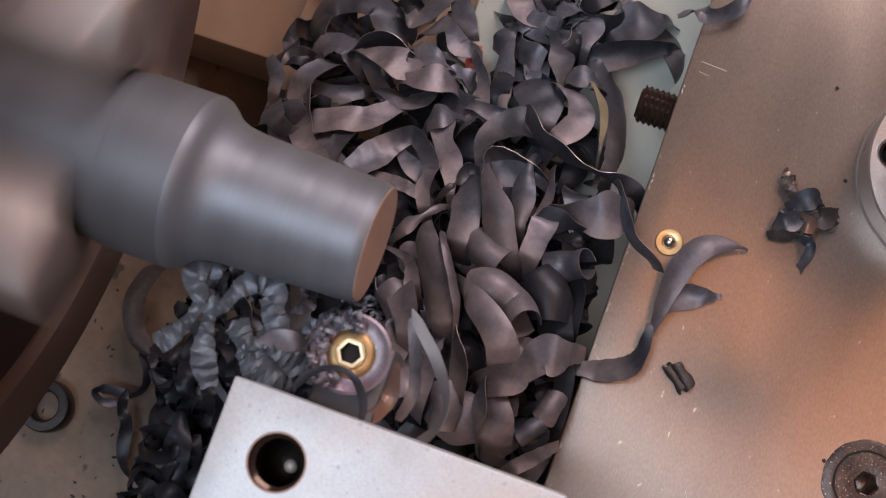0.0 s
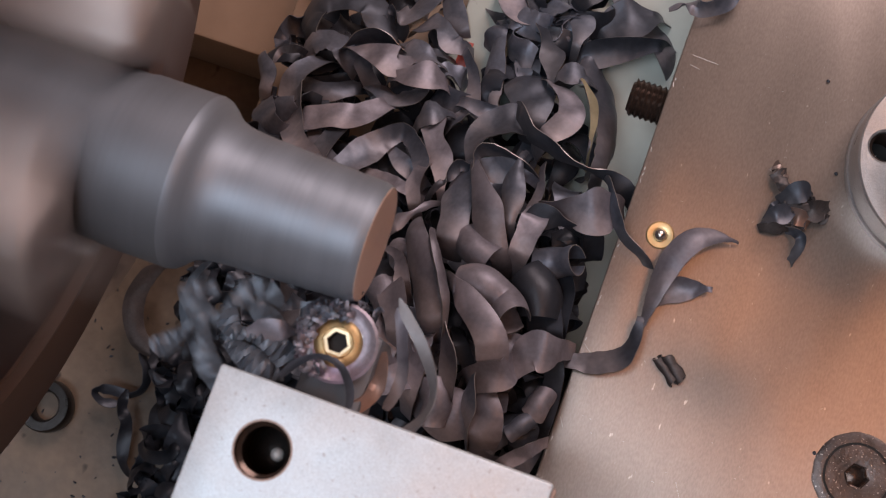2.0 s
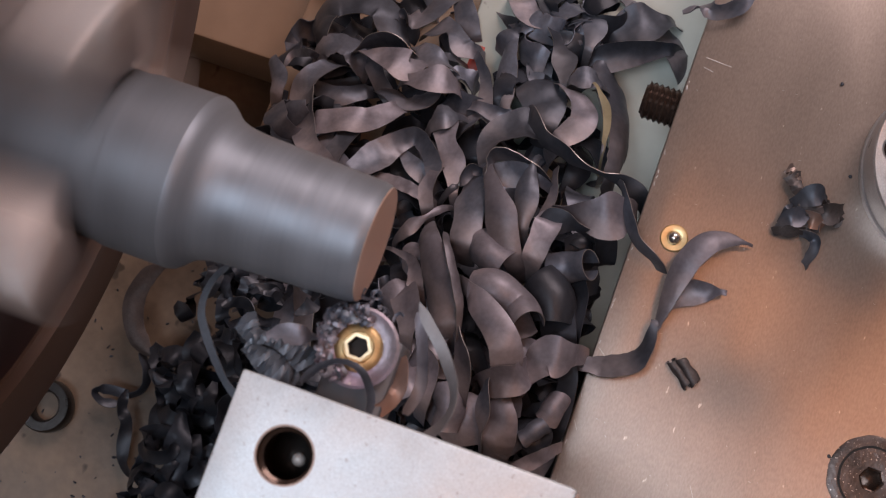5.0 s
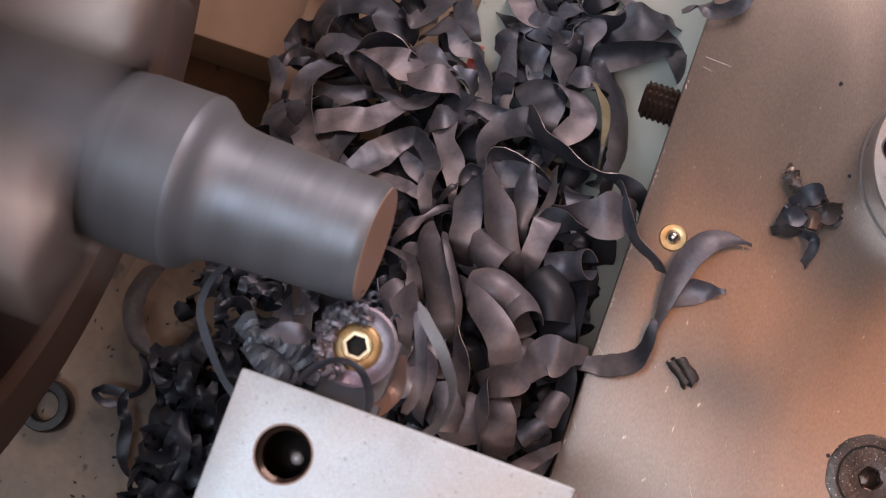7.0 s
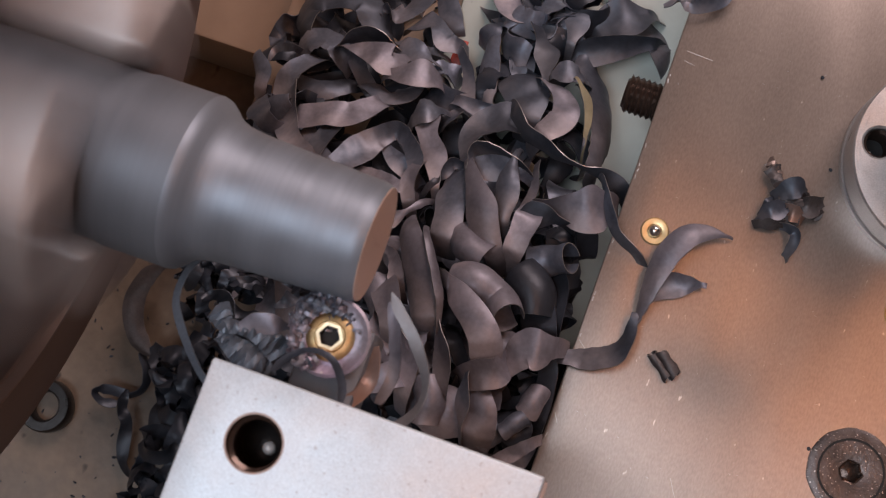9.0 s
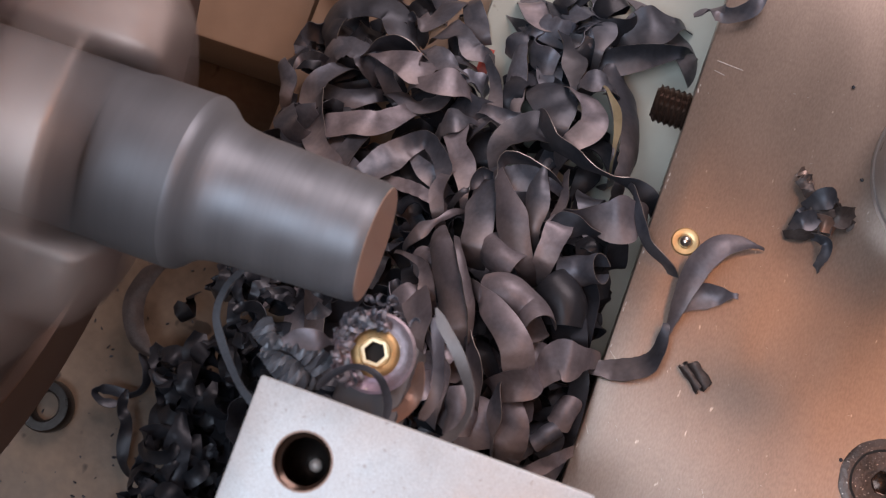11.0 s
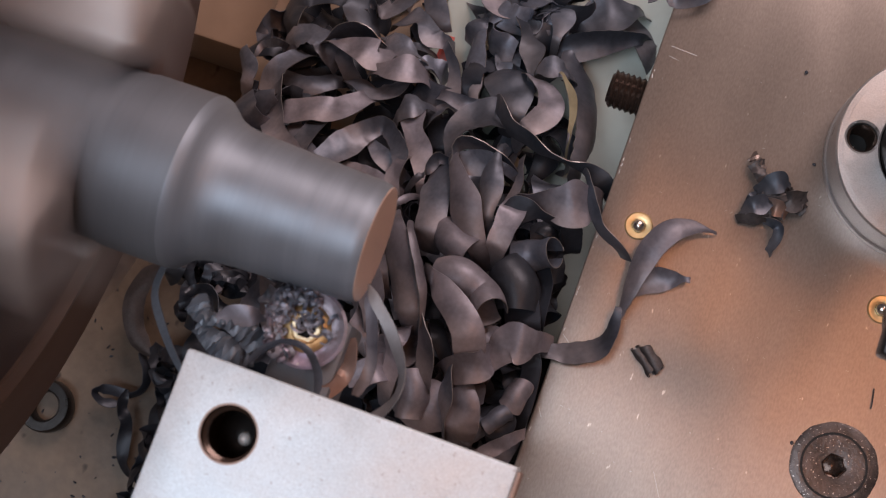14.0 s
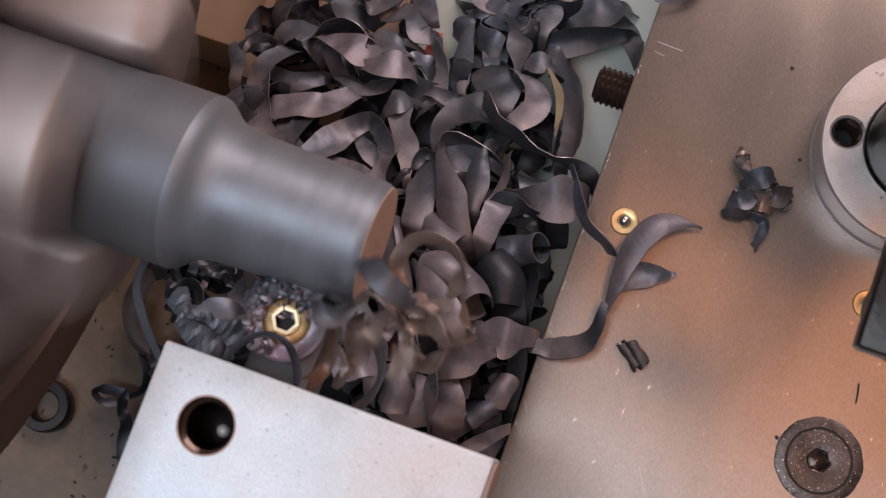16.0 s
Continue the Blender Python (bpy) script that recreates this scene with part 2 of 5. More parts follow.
def broad_strip(stations, thick=0.2, seed=0, step=0.7, tails=9):
    """A broad ribbon through stations of place, width and roll about its way; its sheared edges are bright."""
    rng = random.Random(seed)
    S = [np.array(q, float) for q in stations]
    S = [S[0] * 2 - S[1]] + S + [S[-1] * 2 - S[-2]]
    S[0][3], S[-1][3] = S[1][3] * 0.85, S[-2][3] * 0.85
    rows = []
    for a, b, c, d in zip(S, S[1:], S[2:], S[3:]):
        n = max(4, int(np.linalg.norm((c - b)[:3]) / step))
        for i in range(n):
            t = i / n
            rows.append(0.5 * (2 * b + (c - a) * t + (2 * a - 5 * b + 4 * c - d) * t * t + (3 * b - a - 3 * c + d) * t ** 3))
    rows.append(S[-2])
    # the ends run on a little and bend down into the heap
    for end in (0, -1):
        q, p = (rows[0], rows[2]) if end == 0 else (rows[-1], rows[-3])
        way = (q - p)[:3]
        way = way / (np.linalg.norm(way) + 1e-9)
        for k in range(1, tails + 1):
            e = q.copy()
            e[:3] = q[:3] + way * 0.55 * k + np.array((0, 0, -0.11 * k * k))
            e[3] = q[3] * (1 - 0.03 * k)
            rows.insert(0, e) if end == 0 else rows.append(e)
    n = len(rows)
    line = [Vector(r[:3]) for r in rows]
    across = (-1, -0.7, -0.35, 0, 0.35, 0.7, 1)
    crimp = rng.choice((0, 0.25, 0.45))
    cup, wave, ph = rng.uniform(-0.10, 0.20), rng.uniform(0.0, 0.07), rng.uniform(0, 6)
    bm = bmesh.new()
    top, low = [], []
    for i, (p, r) in enumerate(zip(line, rows)):
        tan = (line[min(i + 2, n - 1)] - line[max(i - 2, 0)]).normalized()
        s = tan.cross(Vector((0, 0, 1))).normalized()
        up = s.cross(tan)
        a, w = radians(r[4]), max(0.3, r[3]) / 2
        sv = s * math.cos(a) + up * math.sin(a)
        nv = sv.cross(tan)
        ra, rb = [], []
        for u in across:
            dent = 0.24 * noise.noise(Vector((i * step * 0.35, u * w * 0.3, seed * 3.1))) + crimp * u * abs(u) * max(0.0, math.sin(i * step * 2.3 + ph)) * max(0.0, math.sin(i * 0.07 + ph))
            q = p + sv * (u * w) + nv * (cup * 2 * w * (u * u - 0.4) + wave * w * math.sin(i * step * 0.8 + ph + u) + dent)
            ra.append(bm.verts.new(q + nv * thick / 2))
            rb.append(bm.verts.new(q - nv * thick / 2))
        top.append(ra)
        low.append(rb)
    m = len(across)
    for i in range(n - 1):
        for j in range(m - 1):
            bm.faces.new((top[i][j], top[i + 1][j], top[i + 1][j + 1], top[i][j + 1]))
            bm.faces.new((low[i][j], low[i][j + 1], low[i + 1][j + 1], low[i + 1][j]))
        for j, f in ((0, (top[i][0], low[i][0], low[i + 1][0], top[i + 1][0])), (m - 1, (top[i][-1], top[i + 1][-1], low[i + 1][-1], low[i][-1]))):
            bm.faces.new(f).material_index = 1
    for j in range(m - 1):
        bm.faces.new((top[0][j], top[0][j + 1], low[0][j + 1], low[0][j]))
        bm.faces.new((top[-1][j], low[-1][j], low[-1][j + 1], top[-1][j + 1]))
    return bm


def shaving(*stations, mat=None, moves=CARRIAGE, label="broad curled dark grey steel shaving in the heap", group="heap of shavings"):
    c = sum((Vector(q[:3]) for q in stations), Vector()) / len(stations)
    rows = []
    least = 0.45 * sum(q[3] for q in stations) / len(stations) if moves is CARRIAGE else 0.0
    for x, y, z, w, r in stations:
        w = max(w, least)
        if moves is CARRIAGE and z < 0:
            x = min(x, 0.4 - 0.35 * w)
        rows.append((x - c.x, y - c.y, z - c.z, w, r))
    ob = part("metal_shaving", broad_strip(rows, seed=int(abs(c.x * 37 + c.y * 91) * 10), tails=9 if moves is CARRIAGE else 3), mat or SHAVING)
    ob.data.materials.append(DARK_CHIP if mat is DARK_CHIP else EDGE)
    ob.location = c * MM
    moves.append(ob)
    return tagged(ob, label, "metal shaving", group)


def rolled(way, r0, r1, start, stop, mat=None, moves=None, wind=0.0, flat=1.0, label="rolled tube of grey-brown steel shaving in the heap", group="heap of shavings", thick=0.2):
    """A shaving rolled up like a pipe along a bent way, from one angle to another (0: its upper side)."""
    line = spline(way, 0.8)
    c = sum(line, Vector()) / len(line)
    bm = bmesh.new()
    n, m = max(10, int(abs(stop - start) / 9)), len(line) - 1
    grid = []
    for j, p in enumerate(line):
        v = j / m
        axis = (line[min(j + 1, m)] - line[max(j - 1, 0)]).normalized()
        up = (Vector((0, 0, 1)) - axis * axis.z).normalized()
        side = axis.cross(up)
        row = []
        for i in range(n + 1):
            u = i / n
            ang = radians(start + (stop - start) * u)
            r = (r0 + (r1 - r0) * v) * (1 + wind * u) + 0.5 * noise.noise(Vector((u * 2.5, v * 3, c.x + c.y)))
            out = up * math.cos(ang) * flat + side * math.sin(ang)
            q = p - c + axis * 0.9 * math.sin(ang * 1.3 + c.y) * (v - 0.5)
            row.append((bm.verts.new(q + out * (r + thick / 2)), bm.verts.new(q + out * (r - thick / 2))))
        grid.append(row)
    for j in range(m):
        for i in range(n):
            for o in (0, 1):
                bm.faces.new((grid[j][i][o], grid[j + 1][i][o], grid[j + 1][i + 1][o], grid[j][i + 1][o]))
        for i in (0, n):
            bm.faces.new((grid[j][i][0], grid[j + 1][i][0], grid[j + 1][i][1], grid[j][i][1])).material_index = 1
    for j in (0, m):
        for i in range(n):
            bm.faces.new((grid[j][i][0], grid[j][i + 1][0], grid[j][i + 1][1], grid[j][i][1])).material_index = 1
    ob = part("metal_shaving", bm, mat or BROWNED)
    ob.data.materials.append(DARK_CHIP if mat is DARK_CHIP else EDGE)
    ob.location = c * MM
    (CARRIAGE if moves is None else moves).append(ob)
    return tagged(ob, label, "metal shaving", group)


PLATE_LABEL = "curled grey steel shaving lying on the plate"

# ---------------------------------------------------------------- setting
def setting():
    b = block(-900, 900, -700, 900, -135, -120, 0)
    tagged(part("chip_tray", b, TRAY), "stained cream painted chip tray under the lathe", "chip tray", kind="structure")
    for name, x0, x1, y0, y1 in (("wall_north", -2600, 2600, 2400, 2460), ("wall_south", -2600, 2600, -2460, -2400),
                                 ("wall_west", -2660, -2600, -2460, 2460), ("wall_east", 2600, 2660, -2460, 2460)):
        tagged(part(name, block(x0, x1, y0, y1, -1000, 2000, 0), WALL), "plain painted workshop wall", "wall", kind="structure")
    tagged(part("ceiling", block(-2660, 2660, -2460, 2460, 2004, 2060, 0), WALL), "plain workshop ceiling", "ceiling", kind="structure")
    tagged(part("floor", block(-2660, 2660, -2460, 2460, -1060, -135.2, 0), WALL), "plain workshop floor", "floor", kind="structure")
    tagged(part("splash_board", block(-420, -112, 88, 420, -119.5, -86, 1.0), TAN), "flat tan painted board behind the chuck", "board", kind="structure")


setting()


# ---------------------------------------------------------------- headstock side
AX_Y, AX_Z = 23.1, 103.0


def workpiece():
    t = thing("steel_workpiece", 0, AX_Y, AX_Z, "turned grey steel bar with a step, gripped by the chuck", "workpiece")
    part("unturned_section", turned([(13.7, -75.2), (13.8, -74.6), (13.8, -64.3)], 96, "X"), SCALE, t, "smooth blue-grey unturned section")
    part("gripped_section", turned([(13.2, -139.0), (13.5, -138), (13.5, -76.0), (13.6, -75.2)], 96, "X"), SCALE, t, "blue-grey section gripped in the jaws")
    prof = [(13.82, -64.3), (13.6, -63.4), (12.9, -62.5), (12.0, -61.6), (11.3, -60.6), (10.8, -59.2), (10.5, -57.6), (10.3, -55)]
    for i in range(24):
        x = -54.4 + i * 0.78
        prof.append((10.25 - 0.046 * (x + 54.4) + (0.05 if i % 2 else 0) - (0.06 if i in (12, 18) else 0), x))
    prof += [(9.28, -35.7), (9.0, -35.05)]
    part("bar", turned(prof, 96, "X"), BAR, t)
    part("end_face", turned([(9.0, -35.06), (8.9, -34.9), (3.0, -34.85), (0.5, -34.85)], 64, "X"), BAR_END, t, "bare faced end, faintly ringed")
    return t


def chuck():
    t = thing("lathe_chuck", 0, AX_Y, AX_Z, "spinning three-jaw lathe chuck of oily brown steel", "chuck")
    part("body", turned([(10, -230), (81, -230), (82, -228), (82, -102.4), (80.5, -100), (79, -99.2), (66, -99.2), (65.5, -101.5), (64, -102), (16, -102), (14.6, -103)], 96, "X"), CHUCK, t)
    part("scroll_face", turned([(64.5, -101.9), (63.5, -101.2), (24, -101.0), (15.0, -101.4)], 96, "X", caps=(False, False)), SCROLL, t, "dark purple front face between the jaws")
    for k in range(3):
        j = part("jaw", block(-103, -76.5, -9.5, 9.5, 13.55, 27.5, 2.2, 3), JAW, t)
        j.rotation_euler = (radians(120 * k), 0, 0)
        part("jaw_step", block(-103, -88, -10, 10, 27.55, 40, 1.2), JAW, j, "stepped middle of the jaw")
        part("jaw_heel", block(-103, -96, -10, 10, 40.05, 60, 1.2), JAW, j, "low outer end of the jaw")
        b = part("jaw_screw", turned([(0.5, 0), (3.2, 0), (3.2, 1.2), (2, 1.3), (2, 0.4), (0.5, 0.3)], 20, "X"), BLACK, j)
        b.location = (-96 * MM, 0, 51 * MM)
    return t


SPIN = [workpiece(), chuck()]


# ---------------------------------------------------------------- saddle and cross slide
def cut(ob, cutter_bm):
    """Takes the cutter's body out of a part, for good."""
    tool = new("cutter", mesh_of("cutter", cutter_bm, BLACK, False))
    m = ob.modifiers.new("cut", "BOOLEAN")
    m.object, m.operation, m.solver = tool, "DIFFERENCE", "EXACT"
    me = bpy.data.meshes.new_from_object(ob.evaluated_get(bpy.context.evaluated_depsgraph_get()))
    ob.modifiers.clear()
    ob.data = me
    bpy.data.objects.remove(tool)
    me.set_sharp_from_angle(angle=radians(38))


def saddle():
    t = thing("lathe_saddle", 0, 0, -34, "pale green painted lathe saddle under the shavings", "saddle", moves=CARRIAGE)
    part("deck", block(-56, 150, 30, 190, -30, 0, 1.2), GREEN, t)
    part("wing", block(-105, -57, 60, 190, -40, -20, 1.2), TAN, t, "tan ledge of the saddle")
    # the apron's black carries the shade of the void beneath the heap
    part("apron", block(-62, 150, -110, 29.5, -60, -16, 1.2), BLACK, t, "lower step, coloured black for the shaded void under the shavings")
    part("mark", block(-53.5, -50.5, 90, 97, 0.01, 0.25, 0.1), RED, t, "red paint mark")


def cross_slide():
    t = thing("cross_slide", 0, 0, 0, "brushed steel cross slide plate with fine scratches", "cross slide", moves=SLIDE)
    p = part("plate", block(0.9, 220, -140, 220, -28, 0, 0.5), PLATE, t)
    for x, y, r in ((65.9, 22.3, 3.4), (9.6, 58.7, 1.7), (65.6, 58.3, 1.7)):
        bm = turned([(r, -4), (r, 2)], 32, caps=(True, True))
        bmesh.ops.translate(bm, vec=(x, y, 0), verts=bm.verts)
        bpy.context.view_layer.update()
        cut(p, bm)
    rng = random.Random(4)
    for i in range(95):
        x, y, l, a = rng.uniform(3, 80), rng.uniform(-5, 112), rng.uniform(0.12, 0.6), rng.uniform(-60, 60)
        bm = block(-l / 2, l / 2, -0.035, 0.035, 0.0, 0.02, 0)
        part("nick", bm, SATIN, t, at=at(x, y, 0.004, 0, 0, a))
    scratch(t, 3.4, 101.0, 9.6, 100.6, 0.12)
    scratch(t, 3.5, 98.6, 6.0, 98.2, 0.08)
    scratch(t, 1.6, 30.0, 4.2, 28.0, 0.10)
    scratch(t, 1.8, 13.0, 3.0, 11.0, 0.14)
    scratch(t, 30.0, 8.0, 33.5, 2.0, 0.06)
    for i in range(18):
        y = rng.uniform(-5, 112)
        part("edge_nick", block(-rng.uniform(0.02, 0.15), 0.08, -0.2, rng.uniform(0, 0.9), 0, 0.02, 0), SATIN, t, at=at(1.55, y, 0.004, 0, 0, rng.uniform(-20, 20)))


def scratch(t, x0, y0, x1, y1, w):
    """A long bright scratch in the plate's skin."""
    l = math.hypot(x1 - x0, y1 - y0)
    part("scratch", block(-l / 2, l / 2, -w / 2, w / 2, 0, 0.02, 0), SATIN, t, at=at((x0 + x1) / 2, (y0 + y1) / 2, 0.004, 0, 0, math.degrees(math.atan2(y1 - y0, x1 - x0))))


def oiler(x, y):
    t = thing("ball_oiler", x, y, 0, "small brass ball oiler pressed into the plate", "oiler", "oilers in the plate", moves=SLIDE)
    part("brass_ring", turned([(1.5, -1.0), (1.6, 0.35), (2.1, 0.5), (2.9, 0.5), (3.15, 0.3), (3.2, 0.005)], 40), BRASS, t)
    bm = bmesh.new()
    bmesh.ops.create_uvsphere(bm, u_segments=24, v_segments=14, radius=1.5)
    part("ball", bm, BALL, t, "bright steel ball", at=at(0, 0, 0.3))


def hexagon(r, h):
    return turned([(r, -h), (r, 0)], 6)


def flat_screw():
    t = thing("socket_screw", 65.9, 22.3, 0, "flat black hex socket screw sunk in the plate", "screw", moves=SLIDE)
    rng = random.Random(7)
    part("head", turned([(2.45, -2.5), (2.5, 0.25), (2.75, 0.32), (6.7, 0.32), (6.85, 0.05), (7.1, 0.05), (7.25, 0.32), (8.9, 0.3), (9.5, 0.0)], 72,
                        wobble=lambda a, h: 0.006 * math.sin(a * 11) + rng.uniform(-0.006, 0.006)), SCREW, t)
    part("groove", turned([(6.72, 0.33), (6.8, 0.345), (7.15, 0.345), (7.22, 0.33)], 72, caps=(False, False)), SOCKET, t, "black groove round the head")
    part("socket", turned([(0.3, -1.9), (1.2, -2.1), (2.4, -2.4), (2.5, 0.28), (2.8, 0.4)], 6), BOLT, t, "worn hexagon socket")


def bolt():
    t = thing("threaded_bolt", -6.8, 89.8, -9, "oily black threaded bolt standing out of the plate's side", "bolt", moves=SLIDE)
    part("thread", thread_rod(4.7, 8.0, 1.35), BOLT, t)
    part("core", turned([(3.4, -0.6), (3.8, 0.2), (3.8, 8.0)], 24, "X"), BOLT, t)


saddle()
cross_slide()
oiler(9.6, 58.7)
oiler(65.6, 58.3)
flat_screw()
bolt()


def swivel_base():
    t = thing("tool_post_base", 64.9, 92.2, 0, "round machined steel base ring with a tapped hole", "tool post base", moves=SLIDE)
    f = part("flange", turned([(12.5, 0.01), (22.2, 0.01), (22.2, 2.2), (21.8, 2.5), (21.8, 12.0), (21.4, 12.4), (12.9, 12.4), (12.5, 12.0), (12.5, 0.01)], 96), STEEL, t)
    bm = turned([(3.3, 3), (3.3, 11.9), (3.9, 12.5), (3.9, 14)], 40, caps=(True, True))
    bmesh.ops.translate(bm, vec=(64.9 - 16.3, 92.2 - 1.8, 0), verts=bm.verts)
    bpy.context.view_layer.update()
    cut(f, bm)
    part("column", turned([(12.3, 0.01), (12.3, 110), (11.2, 112), (1, 112)], 64), BLACK, t, "dark upright column")
    thread = thread_rod(3.32, 8.6, 1.25)
    bmesh.ops.reverse_faces(thread, faces=thread.faces)
    bmesh.ops.delete(thread, geom=[f for f in thread.faces if len(f.verts) > 4], context="FACES")
    # shade inside the hole is put into the dark thread and black floor
    part("thread", thread, BOLT, t, "cut thread in the hole, coloured dark for the shade", at=at(-16.3, -1.8, 3.2, 0, -90, 0))
    part("hole_floor", turned([(0.2, 3.2), (3.28, 3.2)], 32, caps=(False, False)), SOCKET, t, "black disc for the shade at the bottom of the hole", at=at(-16.3, -1.8, 0))
    for r in (20.2, 20.9):
        part("turning_mark", turned([(r, 12.405), (r + 0.05, 12.425), (r + 0.1, 12.405)], 96, caps=(False, False)), STEEL, t)


def lock_handle():
    t = thing("locking_lever", 55.2, 39.7, 112, "black steel tool post lock with a flat top and round skirt", "tool post lock", moves=SLIDE)
    part("cap", block(-9.3, 9, -9, 9, -5, 0, 0.7), BLACK, t)
    part("arm", block(6.5, 13, 9.2, 41, -5, 0, 0.7), BLACK, t, "black arm to the column")
    part("skirt", turned([(0.5, -30), (7.0, -18), (7.4, -17), (7.6, -6.0), (7.2, -5.1), (0.5, -5.1)], 56), BLACK, t)


swivel_base()
lock_handle()


def tool_holder():
    t = thing("tool_holder_block", -43.9, -0.7, 118, "bright grey ground steel tool holder block with a screw hole", "tool holder", moves=SLIDE)
    b = part("block", block(0, 48.3, -60, 0, -22, 0, 0.45), HOLDER, t)
    bm = turned([(3.98, -17), (3.98, 2)], 48, caps=(True, True))
    bmesh.ops.translate(bm, vec=(-34.2, -9.8, 118), verts=bm.verts)
    bpy.context.view_layer.update()
    cut(b, bm)
    part("end_scale", block(48.32, 48.9, -59, -0.6, -21.5, -0.4, 0.1), HOLDER_SIDE, t, "brown end of the block")
    part("hole_wall", turned([(3.94, -16.9), (3.94, -2.6), (3.3, -2.4), (3.3, -1.6), (3.94, -1.2), (3.96, -0.3)], 48, caps=(False, False)), BOLT, t, "oily dark wall of the hole", at=at(9.7, -9.1, 0))
    part("set_screw", turned([(0.2, -8.2), (1.2, -8.4), (3.2, -9.4), (3.92, -10.2), (3.92, -16.5)], 40), BLACK, t, "black domed screw end", at=at(9.7, -9.1, 0))
    bm = bmesh.new()
    bmesh.ops.create_uvsphere(bm, u_segments=20, v_segments=12, radius=1.0)
    part("screw_tip", bm, SATIN, t, "polished point of the screw", at=at(10.2, -9.4, -8.6))
    part("rust_rim", turned([(3.92, -0.3), (3.92, 0.0), (4.02, 0.03), (4.2, 0.005)], 48, caps=(False, False)), HOLDER_SIDE, t, "rusty chamfer round the hole", at=at(9.65, -9.1, 0))
    return t


def insert():
    t = thing("round_cutting_insert", -32.3, 7.9, 103, "round coated carbide insert held by a gold screw", "cutting insert", moves=SLIDE)
    part("carbide", turned([(4.0, -4.2), (5.2, -4.2), (6.1, -0.5), (6.15, 0.0), (5.7, 0.25), (5.2, 0.0), (4.5, -0.35), (3.9, -0.3), (3.75, -0.3), (2.8, -0.8), (2.6, -1.8)], 72), CARBIDE, t)
    part("clamp_screw", turned([(1.6, -1.2), (1.66, 0.45), (1.75, 0.5), (2.25, 0.5), (2.4, 0.22), (3.0, 0.15), (3.5, -0.1), (3.7, -0.35)], 48), GOLD, t, "gold screw head")
    part("socket", turned([(0.2, -0.9), (1.5, -0.9), (1.6, 0.52)], 6), SOCKET, t, "black hexagon socket")
    part("socket_rim", turned([(1.6, 0.52), (1.7, 0.6), (2.15, 0.62), (2.35, 0.3)], 6, caps=(False, False)), PALE_GOLD, t, "gold rim round the socket")
    part("shank", block(-4.6, 5.8, -34, 3.0, -16, -4.25, 0.8), SCALE, t, "blue-grey steel shank under the insert")


tool_holder()
insert()

# ---------------------------------------------------------------- heap of shavings
shaving((-92.3, 86.7, -32.2, 7.1, 47), (-93.3, 92.0, -33.8, 11.2, 43), (-90.9, 95.9, -33.2, 9.8, 33), (-84.8, 97.9, -32.3, 7.6, 26), (-79.2, 98.2, -32.0, 8.5, 28), (-75.6, 94.9, -32.3, 8.5, 24), (-71.6, 90.9, -32.5, 5.6, 32), mat=NAVY)
shaving((-90.0, 79.3, -30.1, 6.3, 38), (-88.7, 82.7, -28.5, 8.5, 33), (-85.1, 84.5, -27.4, 8.4, 35), (-81.5, 83.9, -27.2, 8.4, 37), (-78.5, 81.8, -27.8, 7.9, 38))
shaving((-81.1, 86.8, -30.0, 2.7, 150), (-76.1, 82.8, -28.3, 4.8, 155), (-72.1, 78.2, -27.0, 4.7, 153), (-68.3, 74.8, -25.7, 4.0, 170))
shaving((-68.1, 75.5, -23.3, 5.5, -136), (-62.6, 73.7, -20.6, 7.3, -128), (-59.0, 75.7, -20.7, 8.1, -136), (-56.3, 80.0, -23.2, 3.7, -137))
shaving((-64.9, 89.6, -26.8, 5.5, -142), (-61.4, 88.5, -25.6, 4.1, -137), (-57.2, 89.2, -25.7, 3.0, -141))
shaving((-63.3, 97.8, -31.8, 8.6, -153), (-58.8, 97.2, -29.3, 4.9, -147), (-55.3, 93.6, -27.6, 6.5, -165), (-53.0, 93.5, -28.1, 4.8, -173))
shaving((-74.9, 97.5, -33.1, 1.3, 25), (-71.4, 98.6, -33.5, 8.9, -132), (-68.2, 99.6, -33.5, 8.2, -133), (-65.5, 105.6, -35.5, 7.1, -144))
shaving((-60.3, 106.7, -34.7, 5.5, 168), (-57.3, 102.1, -32.7, 6.1, 169), (-55.1, 99.0, -33.0, 5.3, 156))
shaving((-44.4, 101.7, -27.9, 3.3, 130), (-43.5, 95.0, -25.3, 6.0, 131), (-42.2, 89.2, -23.8, 7.1, 138), (-40.7, 83.8, -22.3, 6.5, 139), (-39.4, 80.0, -21.4, 4.8, 128))
shaving((-48.9, 108.7, -35.3, 6.0, -160), (-43.4, 103.3, -31.0, 5.9, -147), (-39.8, 103.4, -28.8, 2.3, -182), (-37.0, 104.5, -31.1, 3.6, -149))
shaving((-44.9, 112.4, -33.0, 7.9, -164), (-41.6, 108.1, -30.3, 8.3, -149), (-38.9, 105.7, -29.6, 6.1, -149), (-36.6, 105.2, -30.0, 1.8, -167))
shaving((-38.7, 114.0, -33.0, 3.6, -177), (-35.7, 107.9, -30.0, 2.9, -235), (-33.2, 101.7, -27.8, 3.8, -245), (-30.5, 97.7, -27.3, 3.8, -212), (-27.4, 95.3, -27.3, 5.1, -188))
shaving((-28.9, 117.7, -32.0, 5.2, -162), (-26.8, 111.4, -29.3, 4.2, -147), (-25.9, 105.8, -27.2, 2.0, -140), (-24.2, 102.0, -26.8, 1.5, -147))
